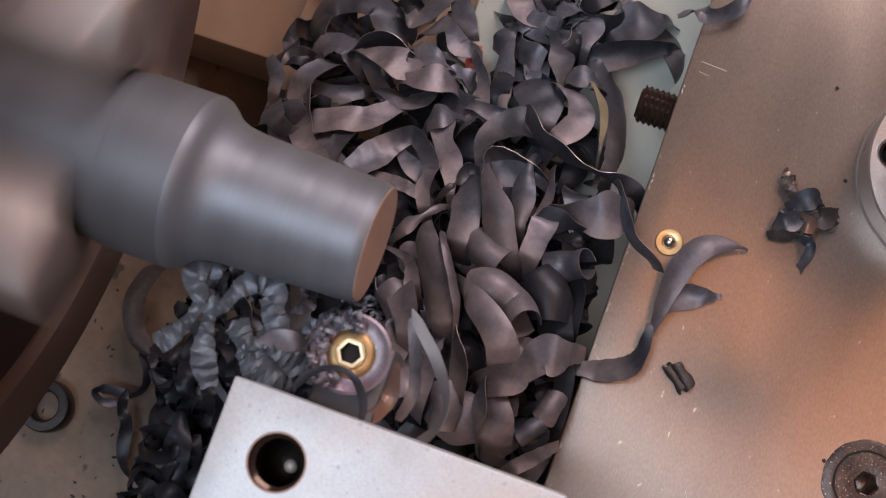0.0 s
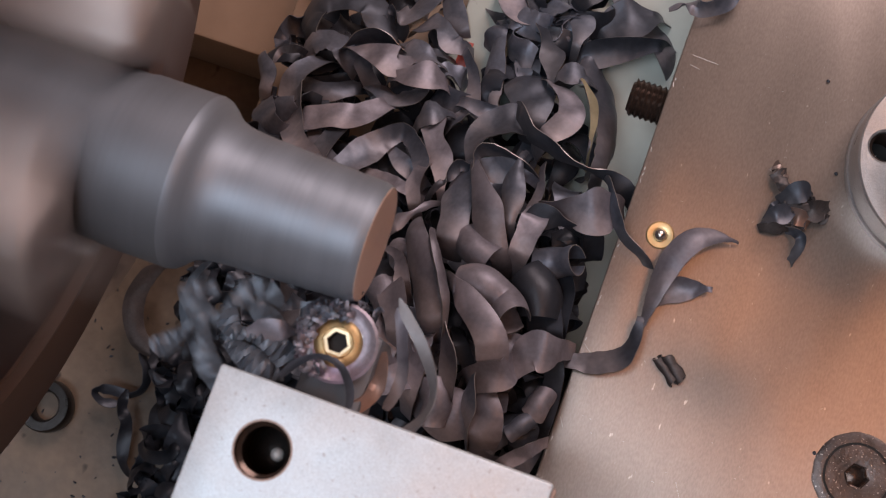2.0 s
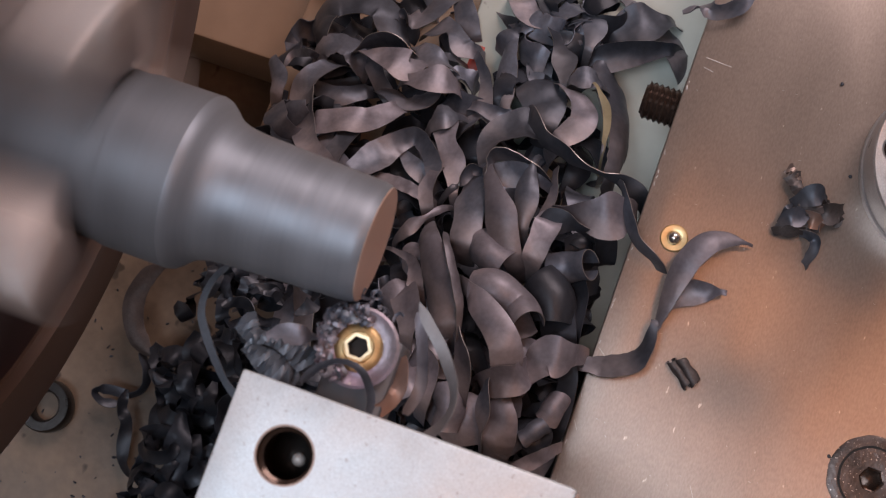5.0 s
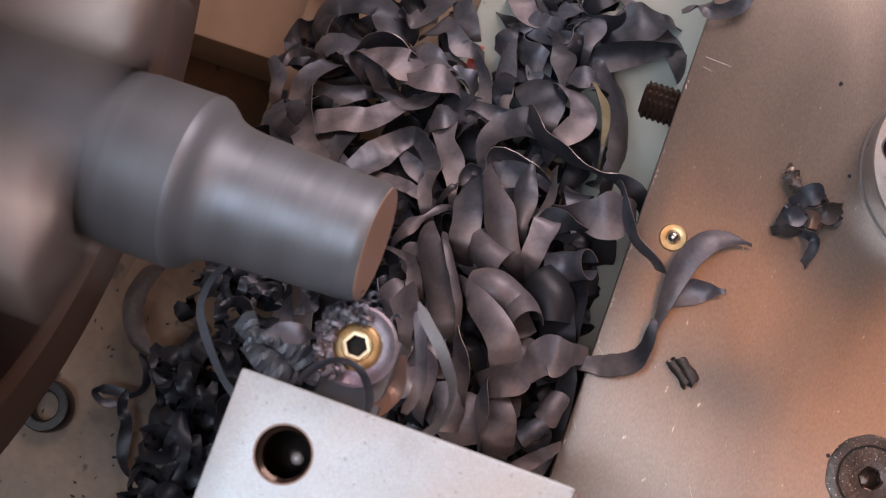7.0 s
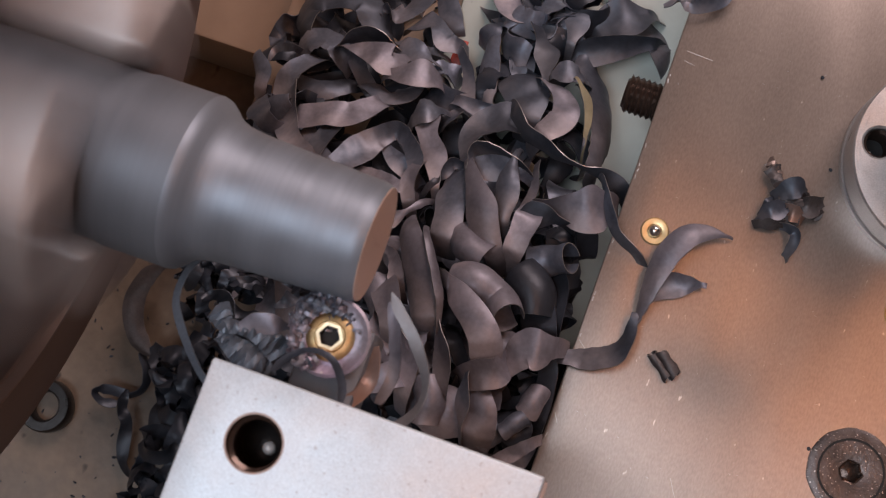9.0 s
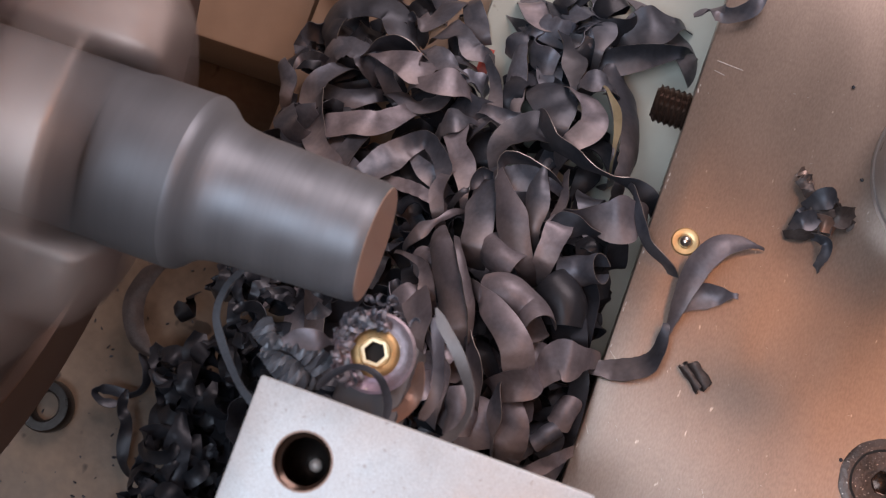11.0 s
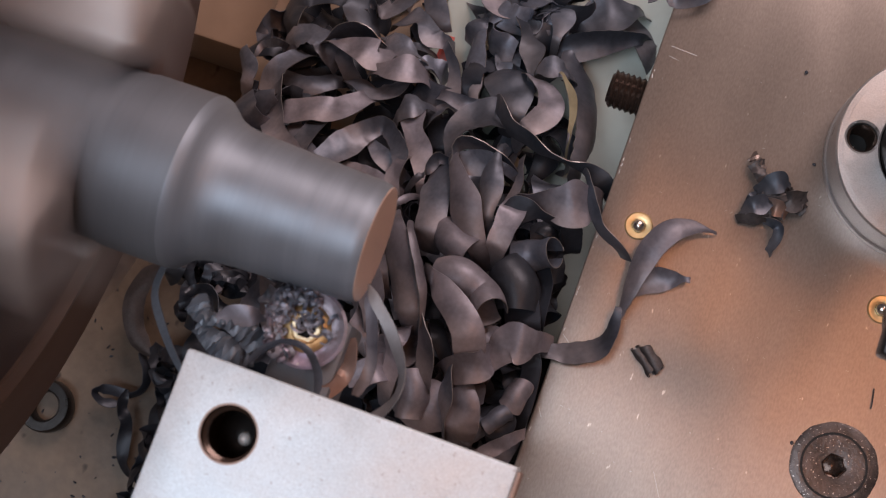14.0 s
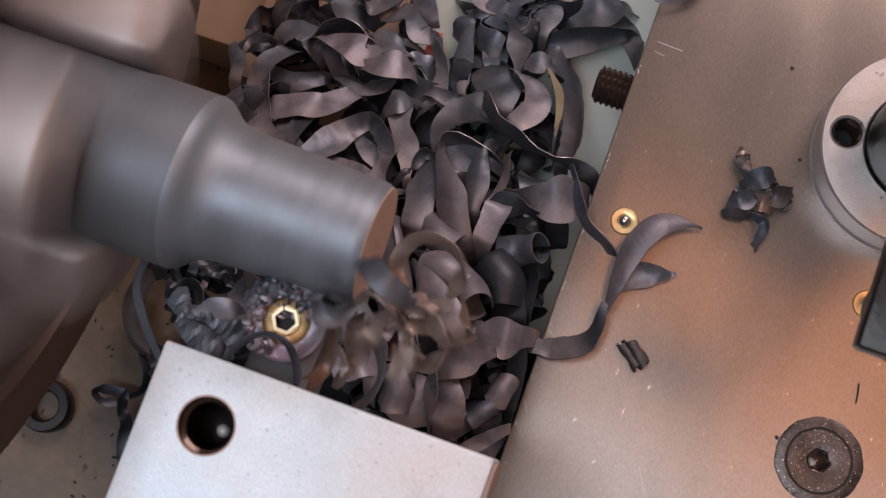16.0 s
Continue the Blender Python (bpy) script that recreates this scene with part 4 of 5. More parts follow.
def tray_chips():
    rng = random.Random(5)
    lab = "dark brittle steel chip lying on the stained tray"

    def lay(points, width, r0, r1, mat=DARK_CHIP, **more):
        ribbon_thing("tray_chip", points, width, r0, r1, 0.05, mat, lab, "chips on the tray", None, **more)

    lay([(-133.3, -25.7, -115), (-138.1, -26.3, -114), (-140.8, -24.1, -113), (-136.7, -22.2, -114), (-129.7, -21.6, -114), (-126.3, -17.6, -113), (-127.3, -12.3, -112), (-131.3, -8.1, -113)], 3.4, 20, 50)
    lay([(-131.1, -20.2, -113), (-130.8, -25.7, -112.5), (-127.6, -30.2, -113), (-126.2, -37.1, -114), (-123.9, -42.7, -115), (-118.7, -45.0, -115.5), (-111.3, -42.0, -114)], 4.0, -30, 45)
    lay([(-131.9, 21.2, -106), (-136.7, 14.8, -107), (-138.1, 6.8, -108), (-135.6, -0.8, -109), (-131.1, -5.7, -110), (-126.3, -8.1, -111)], 6.4, -8, 12, CRUMPLE, bank=0.0)
    lay([(-122.8, -17.3, -113), (-120.9, -14.8, -112), (-116.5, -15.1, -112), (-116.3, -19.1, -112), (-119.7, -20.3, -113), (-122.8, -17.3, -114)], 2.6, 40, 60)
    lay([(-127.4, -4.4, -109), (-122.9, -8.4, -107), (-117.1, -15.6, -108)], 7.0, 10, -20, bank=0.1)
    lay([(-107.4, -20.1, -96), (-105.5, -26.5, -94), (-103.7, -33.8, -94), (-99.4, -41.8, -96)], 9.5, 15, -25, bank=0.0)
    lay([(-112.5, 4.0, -100), (-110.5, -5.0, -98), (-109.5, -14.0, -98)], 7.5, -20, 20, bank=0.1)
    for i in range(46):
        x, y = rng.uniform(-121, -72), rng.uniform(-75, 22)
        if x < -112 and -30 < y < 5:
            continue
        pts = curl_points((x, y, rng.uniform(-112, -92)), rng.uniform(3, 6), rng.uniform(0.5, 1.0), rng.uniform(2, 8),
                          (rng.uniform(-1.2, 1.2), rng.uniform(-1.2, 1.2), rng.uniform(0, 6)), rng)
        lay(pts, rng.uniform(4, 7), rng.uniform(-40, 40), rng.uniform(-40, 40))
    for i in range(70):
        y = rng.uniform(-52, 8)
        x = rng.uniform(-116 - 0.12 * (y + 20), -86)
        pts = curl_points((x, y, rng.uniform(-114, -98)), rng.uniform(3, 6.5), rng.uniform(0.5, 1.0), rng.uniform(2, 8),
                          (rng.uniform(-1.2, 1.2), rng.uniform(-1.2, 1.2), rng.uniform(0, 6)), rng)
        lay(pts, rng.uniform(4, 8), rng.uniform(-40, 40), rng.uniform(-40, 40))
    t = thing("steel_ring", -155, -34, -119.9, "dark oily steel ring lying on the tray", "ring")
    part("ring", turned([(4.5, 0.01), (8.0, 0.01), (8.4, 1), (8.4, 5), (7.8, 6), (5.2, 6), (4.5, 5), (4.5, 0.01)], 48), BLACK, t)
    bm = bmesh.new()
    for i in range(90):
        x, y, r = rng.uniform(-170, -112), rng.uniform(-62, 30), rng.uniform(0.1, 0.55)
        m = Matrix.Translation((x, y, -119.8)) @ Euler((rng.uniform(0, 3), 0, rng.uniform(0, 6))).to_matrix().to_4x4() @ Matrix.Diagonal((r * 1.7, r, r * 0.5, 1))
        bmesh.ops.create_icosphere(bm, subdivisions=1, radius=1, matrix=m)
    tagged(part("swarf_crumbs", bm, DARK_CHIP), "fine dark crumbs of swarf on the tray", "swarf", kind="stuff")


def nest(name, centre, spread, n, width, mat, label, moves, seed, ruffle=0.5, loop=(0.8, 1.8)):
    """A crumpled knot of short pleated curls, each curl a part."""
    rng = random.Random(seed)
    t = thing(name, *centre, label, "chip nest", moves=moves)
    for i in range(n):
        c = [rng.gauss(0, 0.5) * s for s in spread]
        pts = curl_points(c, rng.uniform(*loop) * width * 0.5, rng.uniform(0.5, 1.1), rng.uniform(1, 2.5) * width,
                          (rng.uniform(-1.2, 1.2), rng.uniform(-1.2, 1.2), rng.uniform(0, 6)), rng)
        part("curl", strip(pts, width * rng.uniform(0.7, 1.2), rng.uniform(-40, 40), rng.uniform(-40, 40), ruffle, seed=seed * 100 + i,
                           step=0.35, thick=0.14), mat, t)
    return t


def pleated(name, points, width, mat, label, moves, seed, depth=0.8, pitch=1.1):
    """A ribbon folded like a concertina along its way."""
    c = sum((Vector(p) for p in points), Vector()) / len(points)
    line = spline([Vector(p) - c for p in points], 0.22)
    rng = random.Random(seed)
    bm = bmesh.new()
    rows = []
    for i, p in enumerate(line):
        tan = (line[min(i + 1, len(line) - 1)] - line[max(i - 1, 0)]).normalized()
        s = tan.cross(Vector((0, 0, 1))).normalized()
        up = s.cross(tan)
        k = i * 0.22 / pitch
        tri = abs((k % 1) * 2 - 1) * 2 - 1
        w = width / 2 * (0.75 + 0.25 * math.sin(i * 0.11 + seed)) * (1 + rng.uniform(-0.05, 0.05))
        rows.append([[bm.verts.new(p + s * u * w + up * (depth * tri * (0.5 + 0.5 * math.sin(k * 2.1 + u * 2 + seed)) + 0.35 * (1 - u * u) * width * 0.3 + o)
                                   + tan * 0.25 * math.sin(k * 6.28 + u * 3)) for u in (-1, -0.5, 0, 0.5, 1)] for o in (0.08, -0.08)])
    for a, b in zip(rows, rows[1:]):
        for o in (0, 1):
            for j in range(4):
                bm.faces.new((a[o][j], b[o][j], b[o][j + 1], a[o][j + 1]))
        for j in (0, 4):
            bm.faces.new((a[0][j], b[0][j], b[1][j], a[1][j]))
    for a in (rows[0], rows[-1]):
        for j in range(4):
            bm.faces.new((a[0][j], a[0][j + 1], a[1][j + 1], a[1][j]))
    ob = part(name, bm, mat)
    ob.location = c * MM
    tagged(ob, label, "chip")
    if moves is not None:
        moves.append(ob)
    return ob


def edge_curls():
    """Black coils that fill the gap between the heap and the plate."""
    rng = random.Random(77)
    for i in range(34):
        y = rng.uniform(30, 57) if i < 20 else rng.uniform(0, 30)
        c = (rng.uniform(-12, -6), y, rng.uniform(-15, -5) + (9 if y < 30 else 0))
        pts = curl_points(c, rng.uniform(3.5, 5.5), rng.uniform(0.7, 1.1), rng.uniform(1, 4), (rng.uniform(0.8, 1.4) * rng.choice((-1, 1)), rng.uniform(-0.6, 0.6), rng.uniform(0, 6)), rng)
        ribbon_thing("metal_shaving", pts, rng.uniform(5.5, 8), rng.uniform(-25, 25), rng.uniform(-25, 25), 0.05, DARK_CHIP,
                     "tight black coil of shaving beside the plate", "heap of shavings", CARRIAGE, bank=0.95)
    for i in range(16):
        x, y = rng.uniform(-46, -10), rng.uniform(4, 62)
        pts = curl_points((x, y, heap_height(x, y) - 5), rng.uniform(3.6, 5.2), rng.uniform(0.7, 1.0), rng.uniform(2, 6), (rng.uniform(0.9, 1.5) * rng.choice((-1, 1)), rng.uniform(-0.5, 0.5), rng.uniform(0, 6)), rng)
        ribbon_thing("metal_shaving", pts, rng.uniform(6, 8), rng.uniform(-20, 20), rng.uniform(-20, 20), 0.06, BROWNED if y < 45 else SHAVING,
                     "rolled steel shaving on top of the heap", "heap of shavings", CARRIAGE, bank=0.95)


heap_filler()
tray_chips()
edge_curls()

# ---- on the plate
ribbon_thing("metal_shaving", [(-5, 109, 1), (-1.3, 111.3, 2.5), (2.4, 110.6, 4), (6.5, 113.5, 4), (9, 118, 3)], 4.4, 10, -25, 0.0, SHAVING, PLATE_LABEL, "shavings on the plate", SLIDE)
for dot in ((42.1, 84.7), (34.1, 104.6), (56.0, 24.0)):
    d = thing("swarf_crumb", *dot, 0.35, "tiny dark crumb of swarf on the plate", "swarf", "crumbs on the plate", moves=SLIDE)
    bm = bmesh.new()
    bmesh.ops.create_icosphere(bm, subdivisions=2, radius=0.42)
    for v in bm.verts:
        v.co *= 1 + 0.35 * noise.noise(v.co * 2 + Vector((dot[0], 0, 0)))
        v.co.z *= 0.5
    part("crumb", bm, DARK_CHIP, d)
ribbon_thing("steel_sliver", [(69.0, 41.3, 0.3), (69.4, 39.0, 0.4), (69.7, 36.6, 0.3)], 0.3, 0, 10, 0.0, DARK_CHIP, "thin dark steel sliver lying on the plate", "", SLIDE, step=0.4)

# ---- round the tool
ribbon_thing("metal_shaving", [(-26.5, 17.5, 99), (-24.6, 15.4, 99), (-20.4, 11.4, 99), (-17.0, 6.4, 99), (-17.0, 2, 98.6), (-20.5, -3.5, 97)], 1.9, 30, 12, 0.0, GREY_CHIP, "stiff grey shaving arched beside the cutting insert", "shavings at the tool", SLIDE)
ribbon_thing("metal_shaving", [(-26.4, 16.5, 95), (-24, 11, 95), (-22.6, 6, 94), (-23.6, 1, 93)], 2.0, 20, -20, 0.0, BROWNED, "stiff grey shaving arched beside the cutting insert", "shavings at the tool", SLIDE)
ribbon_thing("metal_shaving", [(-60, 15, 84), (-61.8, 11, 85), (-61.6, 6, 86), (-58.6, 1.7, 87), (-53.5, -3.4, 88), (-49, -6, 90)], 1.6, 35, 20, 0.0, BLUE_CHIP, "thin grey loop of shaving hooked behind the holder", "shavings at the tool", SLIDE)
ribbon_thing("metal_shaving", [(-38.5, 0.3, 104), (-36.2, 3.2, 106), (-33.2, 5.0, 107), (-30.0, 4.6, 107), (-27.8, 1.8, 105), (-27.4, -1, 103)], 1.3, 25, 40, 0.0, NAVY, "thin grey shaving arched over the insert's screw", "shavings at the tool", SLIDE)
ribbon_thing("metal_shaving", [(-26.5, 9, 97), (-25.2, 5, 97.5), (-26.2, 1, 98), (-28.5, -1, 98)], 2.6, 10, -15, 0.0, SHANK, "copper-brown tempered shaving beside the tool shank", "shavings at the tool", SLIDE)
pleated("pleated_chip", [(-51.5, 6.2, 96), (-49.2, 4.6, 97), (-46.0, 4.8, 97.6), (-42.5, 4.4, 97), (-39.6, 3.2, 96)], 4.2, BLUE_CHIP, "tightly pleated blue-grey chip stuck beside the insert", SLIDE, 2, 0.9, 1.2)
pleated("pleated_chip", [(-50.2, 2.8, 95), (-46.5, 1.4, 95.6), (-43.0, 0.6, 96), (-40, 1.0, 95)], 4.4, BLUE_CHIP, "tightly pleated blue-grey chip stuck beside the insert", SLIDE, 5, 0.9, 1.2)
shaving((-46.8, 5.0, 98.0, 1.6, 0), (-44.5, 6.1, 98.6, 3.7, -33), (-41.7, 6.9, 98.8, 3.1, -18), (-40.3, 7.4, 97.0, 1.0, 0), mat=BROWNED, moves=SLIDE, label="smooth brown flap of the pleated chip beside the insert", group="shavings at the tool")
nest("chip_nest", (-72.5, 15.7, 20), (11, 9, 5), 26, 3.2, DARK_CHIP, "glossy black crumpled chips in the heap under the bar", CARRIAGE, 41, 0.25, (1.2, 2.4))
TANGLE = []
for pts, w, sd in (([(-63, -0.5, 94), (-60, 3.5, 95), (-58.5, 8, 97), (-60.5, 11.5, 98), (-57, 13.5, 96)], 3.6, 1),
                   ([(-59, 8.5, 96), (-55, 8.0, 97), (-53, 11.5, 98), (-50.5, 14, 97), (-47.5, 13, 96), (-47, 9, 95)], 4.2, 2),
                   ([(-57, 9, 95), (-56, 4, 96), (-55, 0, 96), (-53, -4, 94)], 4.2, 3),
                   ([(-53, 6, 94), (-49, 3.5, 95), (-46, 0.5, 95)], 5.0, 4),
                   ([(-49, 12, 95), (-46, 8.5, 96), (-44, 5.5, 96), (-43, 2, 95)], 3.8, 6),
                   ([(-50, 7, 94), (-47, 5.5, 95), (-42, 8.5, 96), (-40.5, 11, 95)], 3.0, 7)):
    pleated("tangled_chip", pts, w, BLUE_CHIP, "crumpled blue-grey chip tangled beside the insert", TANGLE, sd, 0.6, 2.0)
nest("chip_nest", (-37.2, 10.6, 103.6), (1.0, 2.8, 0.6), 22, 0.55, SHAVING, "fine frayed chips clinging to the insert's rim", SLIDE, 31, 0.05, (2.0, 4.5))
def crust():
    """Chips welded in a ragged ring round one side of the insert."""
    rng = random.Random(52)
    t = thing("chip_crust", -32.3, 7.9, 103.2, "ragged grey crust of welded chips on the insert's rim", "chip nest", moves=SLIDE)
    for i in range(44):
        a, r = radians(rng.uniform(85, 262)), rng.uniform(3.9, 6.2)
        pts = curl_points((r * math.cos(a), r * math.sin(a), rng.uniform(-0.3, 0.7)), rng.uniform(0.45, 1.1), rng.uniform(0.5, 1.0), rng.uniform(0.3, 1.0),
                          (rng.uniform(-1.2, 1.2), rng.uniform(-1.2, 1.2), rng.uniform(0, 6)), rng)
        part("curl", strip(pts, rng.uniform(0.5, 1.1), rng.uniform(-40, 40), rng.uniform(-40, 40), 0.3, seed=900 + i, step=0.3, thick=0.16),
             rng.choice((BROWNED, BLUE_CHIP, SHAVING, CARBIDE)), t)


crust()
RISING = [nest("chip_nest", (-33.0, 9.6, 104.2), (4.8, 3.8, 0.7), 30, 0.5, SHAVING, "frayed nest of fine chips piled on the insert", None, 33, 0.05, (2.0, 5.0))]
FLYING = []
for r, w, turns, sd in ((5.4, 2.4, 1.05, 1), (4.4, 3.2, 0.8, 2), (4.6, 2.8, 0.85, 3), (3.8, 3.4, 0.8, 4), (4.2, 3.0, 0.9, 5), (4.0, 3.2, 0.8, 6), (3.2, 2.8, 1.0, 7), (4.6, 3.6, 0.9, 8), (3.6, 3.0, 0.8, 9)):
    rng = random.Random(sd)
    pts = curl_points((0, 0, 0), r, turns, 3.5, (rng.uniform(-0.5, 0.5), rng.uniform(-0.5, 0.5), 0), rng)
    ribbon_thing("flying_shaving", pts, w, rng.uniform(-30, 30), rng.uniform(-30, 30), 0.05, NAVY if sd > 7 else FRESH, "fresh brown-grey curl of shaving whirling off the cut", "flying shavings", FLYING, step=0.4)

rolled([(17.6, 32.2, 1.5), (20.1, 30.2, 1.7), (22.8, 28.1, 1.5)], 1.1, 1.0, -170, 150, CRUMPLE, SLIDE, label="small dark rolled chip lying on the plate", group="shavings on the plate")
rolled([(19.3, 33.1, 1.7), (21.7, 31.3, 1.9), (24.1, 29.2, 1.7)], 1.25, 1.15, -150, 165, CRUMPLE, SLIDE, label="small dark rolled chip lying on the plate", group="shavings on the plate")
pleated("crumpled_chip", [(29.6, 80.2, 2.6), (31.6, 77.6, 3.4), (34.2, 75.2, 4.6), (36.6, 72.4, 4.2)], 5.4, CRUMPLE, "crumpled blue-brown steel chip lying on the plate", SLIDE, 3, 0.7, 2.3)
pleated("crumpled_chip", [(31.0, 70.2, 2.0), (34.4, 71.4, 3.2), (38.6, 70.6, 2.6)], 5.0, CRUMPLE, "crumpled blue-brown steel chip lying on the plate", SLIDE, 12, 0.8, 2.0)
pleated("crumpled_chip", [(37.0, 76.2, 2.0), (39.6, 74.6, 2.4), (43.0, 73.4, 1.6)], 4.6, CRUMPLE, "frayed brown steel chip lying on the plate", SLIDE, 7, 0.6, 0.9)
pleated("crumpled_chip", [(28.4, 81.6, 2.2), (30.4, 80.2, 2.8), (32.0, 79.4, 2.4)], 3.4, FRESH, "frayed brown steel chip lying on the plate", SLIDE, 9, 0.7, 0.8)

shaving((32.5, 74.5, 5.0, 2.9, -8), (34.2, 75.9, 6.5, 4.7, -12), (36.3, 77.1, 6.5, 4.5, -10), (37.5, 77.3, 5.0, 1.2, 3), mat=NAVY, moves=SLIDE, label="curled flap of the crumpled steel chip on the plate", group="shavings on the plate")
shaving((30.4, 68.6, 3.5, 1.5, -12), (31.2, 69.8, 6.5, 3.3, -13), (33.2, 70.7, 6.5, 4.6, -13), (35.1, 72.4, 5.0, 2.2, -11), mat=SHAVING, moves=SLIDE, label="curled flap of the crumpled steel chip on the plate", group="shavings on the plate")
shaving((31.1, 67.5, 2.5, 2.3, -35), (33.0, 68.0, 3.0, 3.1, -43), (35.2, 68.8, 3.0, 2.4, -58), mat=CRUMPLE, moves=SLIDE, label="curled flap of the crumpled steel chip on the plate", group="shavings on the plate")
shaving((38.0, 74.0, 3.5, 3.7, -19), (40.0, 74.3, 4.0, 5.1, -25), (42.2, 76.6, 1.5, 2.4, -30), mat=CRUMPLE, moves=SLIDE, label="curled flap of the crumpled steel chip on the plate", group="shavings on the plate")
shaving((35.6, 71.7, 4.5, 4.0, -55), (37.0, 71.4, 5.0, 3.9, -26), (38.5, 71.3, 3.5, 2.6, -8), mat=SHANK, moves=SLIDE, label="curled flap of the crumpled steel chip on the plate", group="shavings on the plate")
shaving((36.0, 68.5, 3.0, 2.7, -73), (37.3, 68.2, 4.0, 2.6, -53), (38.6, 67.4, 4.5, 2.4, -23), (39.0, 65.5, 3.5, 2.3, -8), (38.8, 63.3, 2.0, 2.4, -50), mat=NAVY, moves=SLIDE, label="curled flap of the crumpled steel chip on the plate", group="shavings on the plate")
shaving((30.2, 70.6, 3.0, 0.6, -7), (30.6, 72.1, 5.0, 1.2, 5), (31.5, 73.5, 4.0, 0.8, -6), mat=NAVY, moves=SLIDE, label="curled flap of the crumpled steel chip on the plate", group="shavings on the plate")

# ---------------------------------------------------------------- what moves
FEED = [(0, -0.5), (0.5, -1.11), (1, -1.83), (1.5, -2.87), (2.2, -2.9), (3.0, -2.88), (3.5, -0.31), (4, -0.40), (5.2, 0.4), (6.5, 0.80),
        (7, 0), (7.5, -1.8), (8, -2.87), (8.5, -3.95), (9, -4.32), (9.2, -2.3), (10.3, 1.6), (11.3, 3.1), (11.5, 1.64), (12, -3.27), (12.5, -4.46),
        (13, -6.18), (13.5, -7.49), (14, -8.09), (14.5, -8.72), (15, -9.35), (15.5, -10.26), (16, -11.42)]
INFEED = [(0, -1.34), (0.5, -0.6), (1, -0.57), (1.5, -0.54), (3, -0.27), (3.5, -0.25), (4, -0.12), (6.5, -0.06), (7, 0), (16, 0)]


def between(rows, t):
    for (a, u), (b, v) in zip(rows, rows[1:]):
        if t <= b:
            return u + (v - u) * (t - a) / (b - a)
    return rows[-1][1]


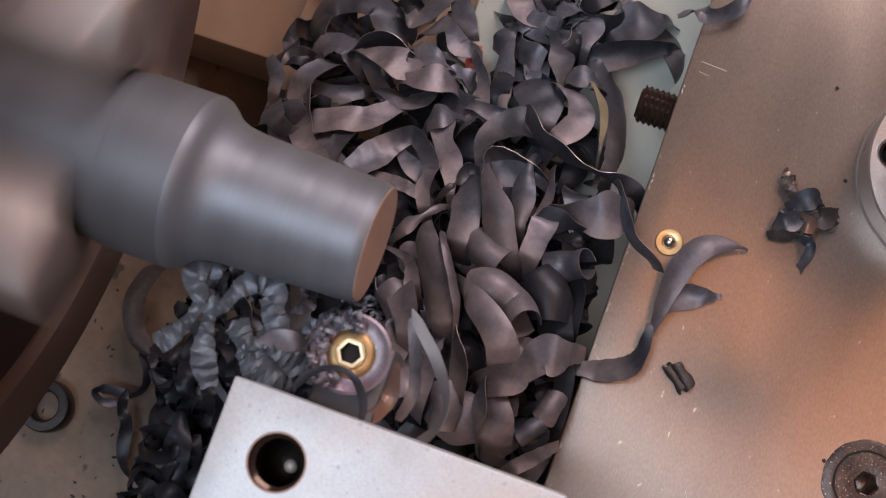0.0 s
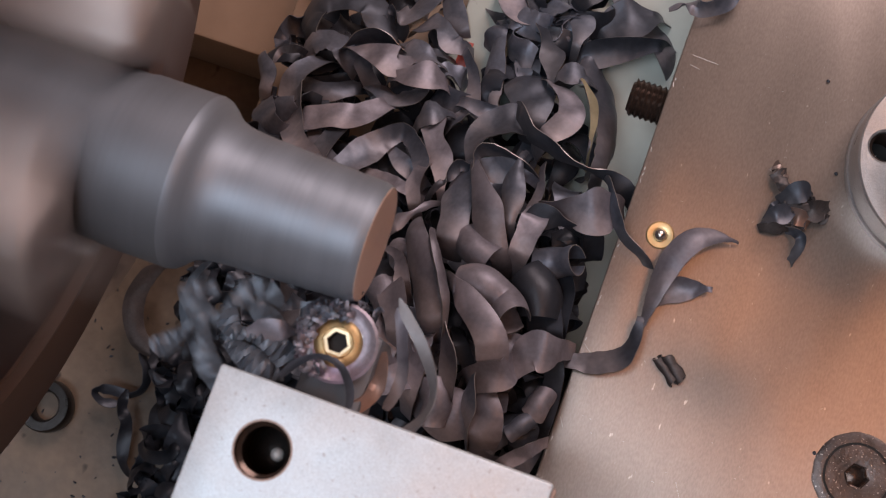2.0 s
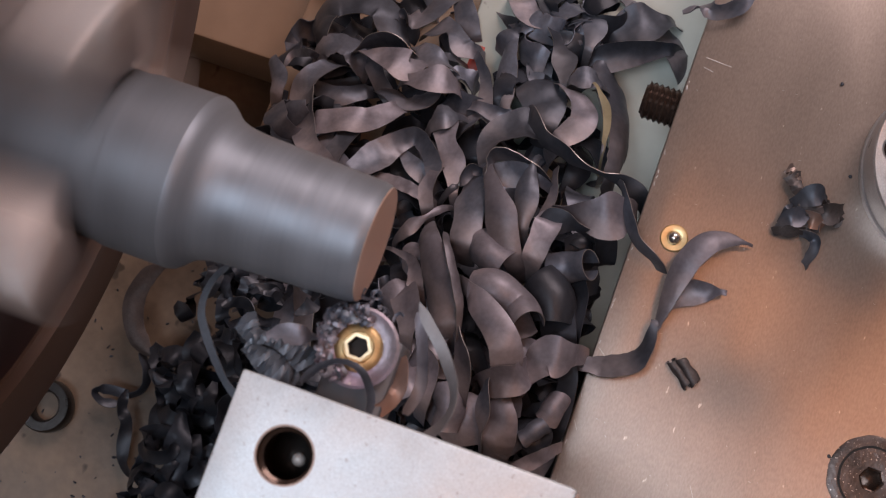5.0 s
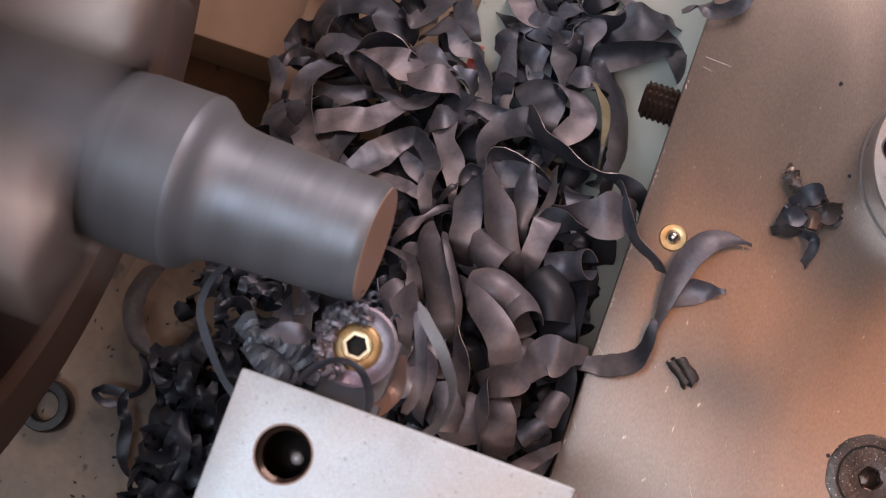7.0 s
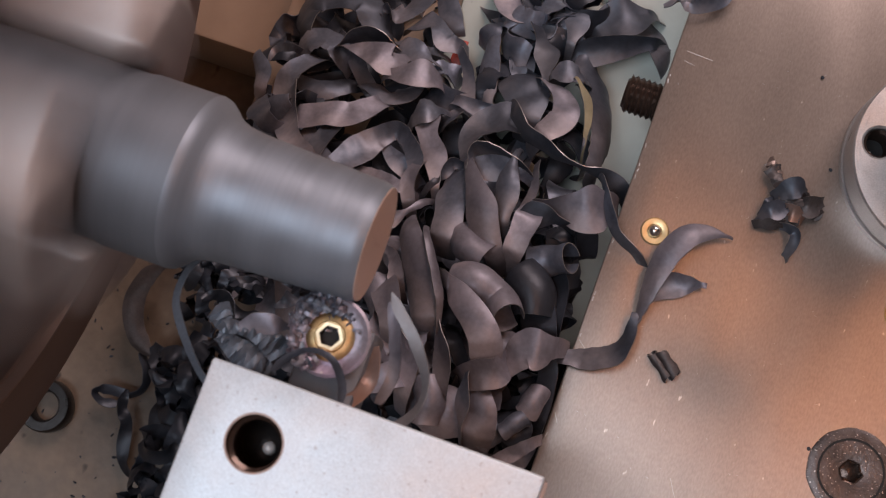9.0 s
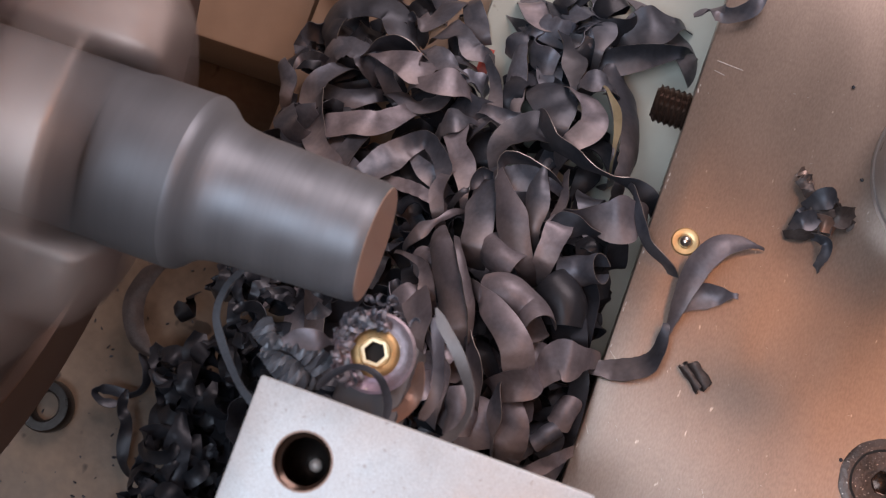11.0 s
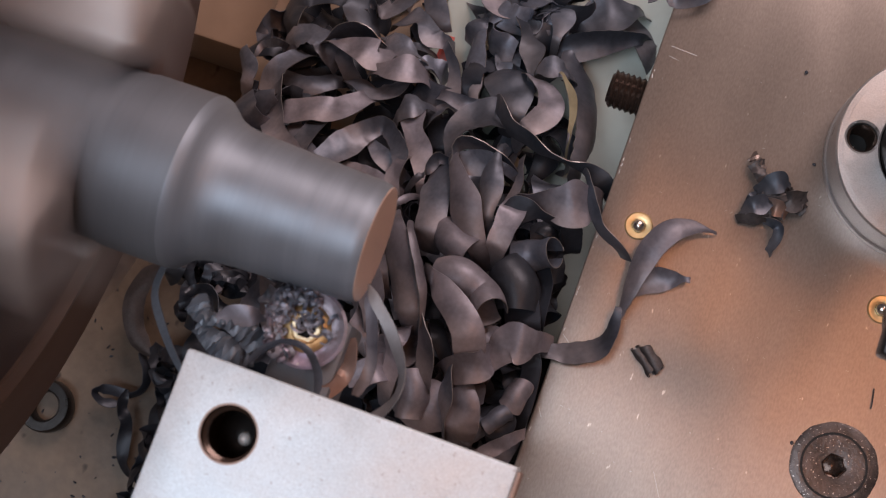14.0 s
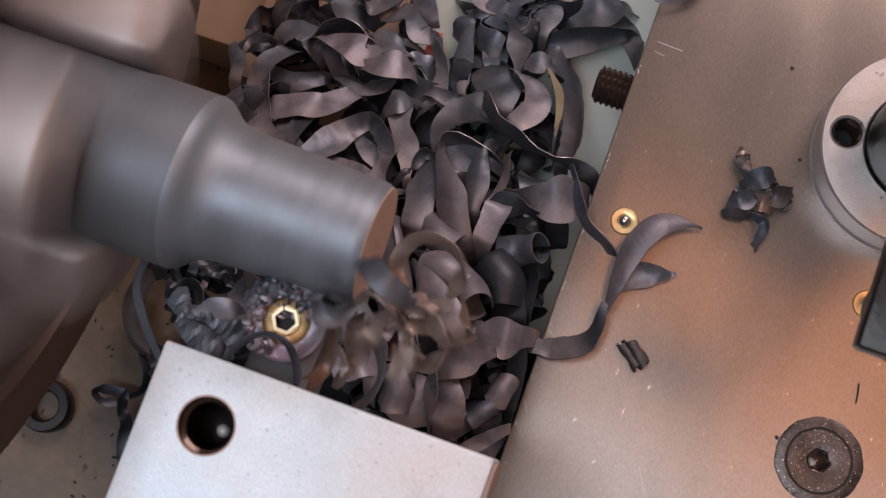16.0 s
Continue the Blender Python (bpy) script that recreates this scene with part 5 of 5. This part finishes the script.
def motions():
    for ob in CARRIAGE:
        base = ob.matrix_basis.copy()
        walk(ob, [(t, Matrix.Translation((x * MM, 0, 0)) @ base) for t, x in FEED])
    for ob in SLIDE:
        base = ob.matrix_basis.copy()
        walk(ob, [(t, Matrix.Translation((x * MM, between(INFEED, t) * MM, 0)) @ base) for t, x in FEED])
    # the tangle tears loose at two seconds and drops under the holder
    for k, ob in enumerate(TANGLE):
        base = ob.matrix_basis.copy()
        rows = [(t, Matrix.Translation((x * MM, between(INFEED, t) * MM, 0)) @ base) for t, x in FEED if t < 1.6]
        last = Matrix.Translation((-2.9 * MM, -0.5 * MM, 0)) @ base
        rows += [(1.9, last), (2.05, at(3, -5 + k, -8, 0, 0, 0) @ last @ pose(0, 0, 0, 30, 20, 10 * k)),
                 (2.2, at(12, -18, -75, 0, 0, 0) @ last @ pose(0, 0, 0, 60, 40, 20 * k)), (2.4, at(16, -28, -126 + k, 0, 0, 0) @ last @ pose(0, 0, 0, 80, 50, 20 * k)),
                 (16, at(16, -28, -126 + k, 0, 0, 0) @ last @ pose(0, 0, 0, 80, 50, 20 * k))]
        walk(ob, rows)
    # fresh chips well up over the insert
    for ob in RISING:
        base = ob.matrix_basis.copy()
        lift = [(0, -9), (6.5, -9), (8.5, -4), (9.2, -4), (11.3, -9), (12, -3), (13, -2.0), (13.5, -0.6), (14.2, 0), (15.2, 0), (15.6, -3), (16, -3)]
        ts = sorted({t for t, _ in FEED} | {t for t, _ in lift})
        walk(ob, [(t, Matrix.Translation((between(FEED, t) * MM, (between(INFEED, t) - between(lift, t) * 0.45) * MM, between(lift, t) * 0.5 * MM)) @ base) for t in ts])
    # the last curls: they lie under the bar, then whirl about its end
    ways = (((-41.5, 16.0, 109), (-34.0, 27.0, 113), (-36.5, 19.0, 112), (-24.5, 21.0, 109)),
            ((-20.0, 21.5, 108), (-27.0, 14.5, 110), (-26.0, 12.0, 110), (-27.5, 8.5, 109)),
            ((-44.0, 13.0, 104), (-37.0, 12.0, 109), (-31.0, 12.5, 110), (-23.0, 12.5, 108)),
            ((-46.0, 12.0, 103), (-41.0, 10.0, 106), (-39.5, 11.0, 108), (-30.5, 13.5, 108)),
            ((-42.0, 10.0, 103), (-38.0, 14.0, 108), (-28.5, 10.5, 109), (-32.5, 8.0, 107)),
            ((-39.0, 12.0, 103), (-34.0, 13.0, 108), (-33.0, 13.5, 110), (-21.0, 16.0, 107)),
            ((-43.0, 11.0, 103), (-36.0, 16.0, 110), (-34.0, 9.0, 109), (-26.0, 15.0, 106)),
            ((-43.0, 9.0, 104), (-35.0, 18.0, 112), (-30.0, 17.0, 112), (-29.5, 17.5, 111)),
            ((-45.0, 10.0, 103), (-33.0, 20.0, 110), (-27.0, 14.0, 108), (-36.0, 12.0, 112)))
    for k, (ob, way) in enumerate(zip(FLYING, ways)):
        rest = at(-70 - 2 * k, 27 + 2 * k, 13 - k)
        rows = [(0, rest), (14.5, rest)]
        keys = [(14.5, (-70 - 2 * k, 27 + 2 * k, 13 - k)), (14.75, (-52, 24, 84))] + list(zip((15.0, 15.25, 15.5, 16.0), way))
        axes = [[(u, q[i]) for u, q in keys] for i in range(3)]
        for n in range(int(14.5 * FPS) + 1, 16 * FPS + 1):
            u = n / FPS
            spin = 55 * (n - 14.5 * FPS)
            rows.append((u, at(*(between(a, u) for a in axes)) @ pose(0, 0, 0, 25 * k - 30, spin * 0.2, 30 * k) @ pose(0, 0, 0, 0, 0, spin)))
        walk(ob, rows)
    # the spindle: three jaws, so that every tenth of a second looks 7 degrees further back
    rate = 2400 - 120 / 1.71
    for ob in SPIN:
        base = ob.matrix_basis.copy()
        rows = []
        for k in range(0, 16 * FPS + 1):
            t = k / FPS
            rows.append((t, base @ pose(0, 0, 0, 22 + rate * (t - 16.0))))
        walk(ob, rows)


motions()
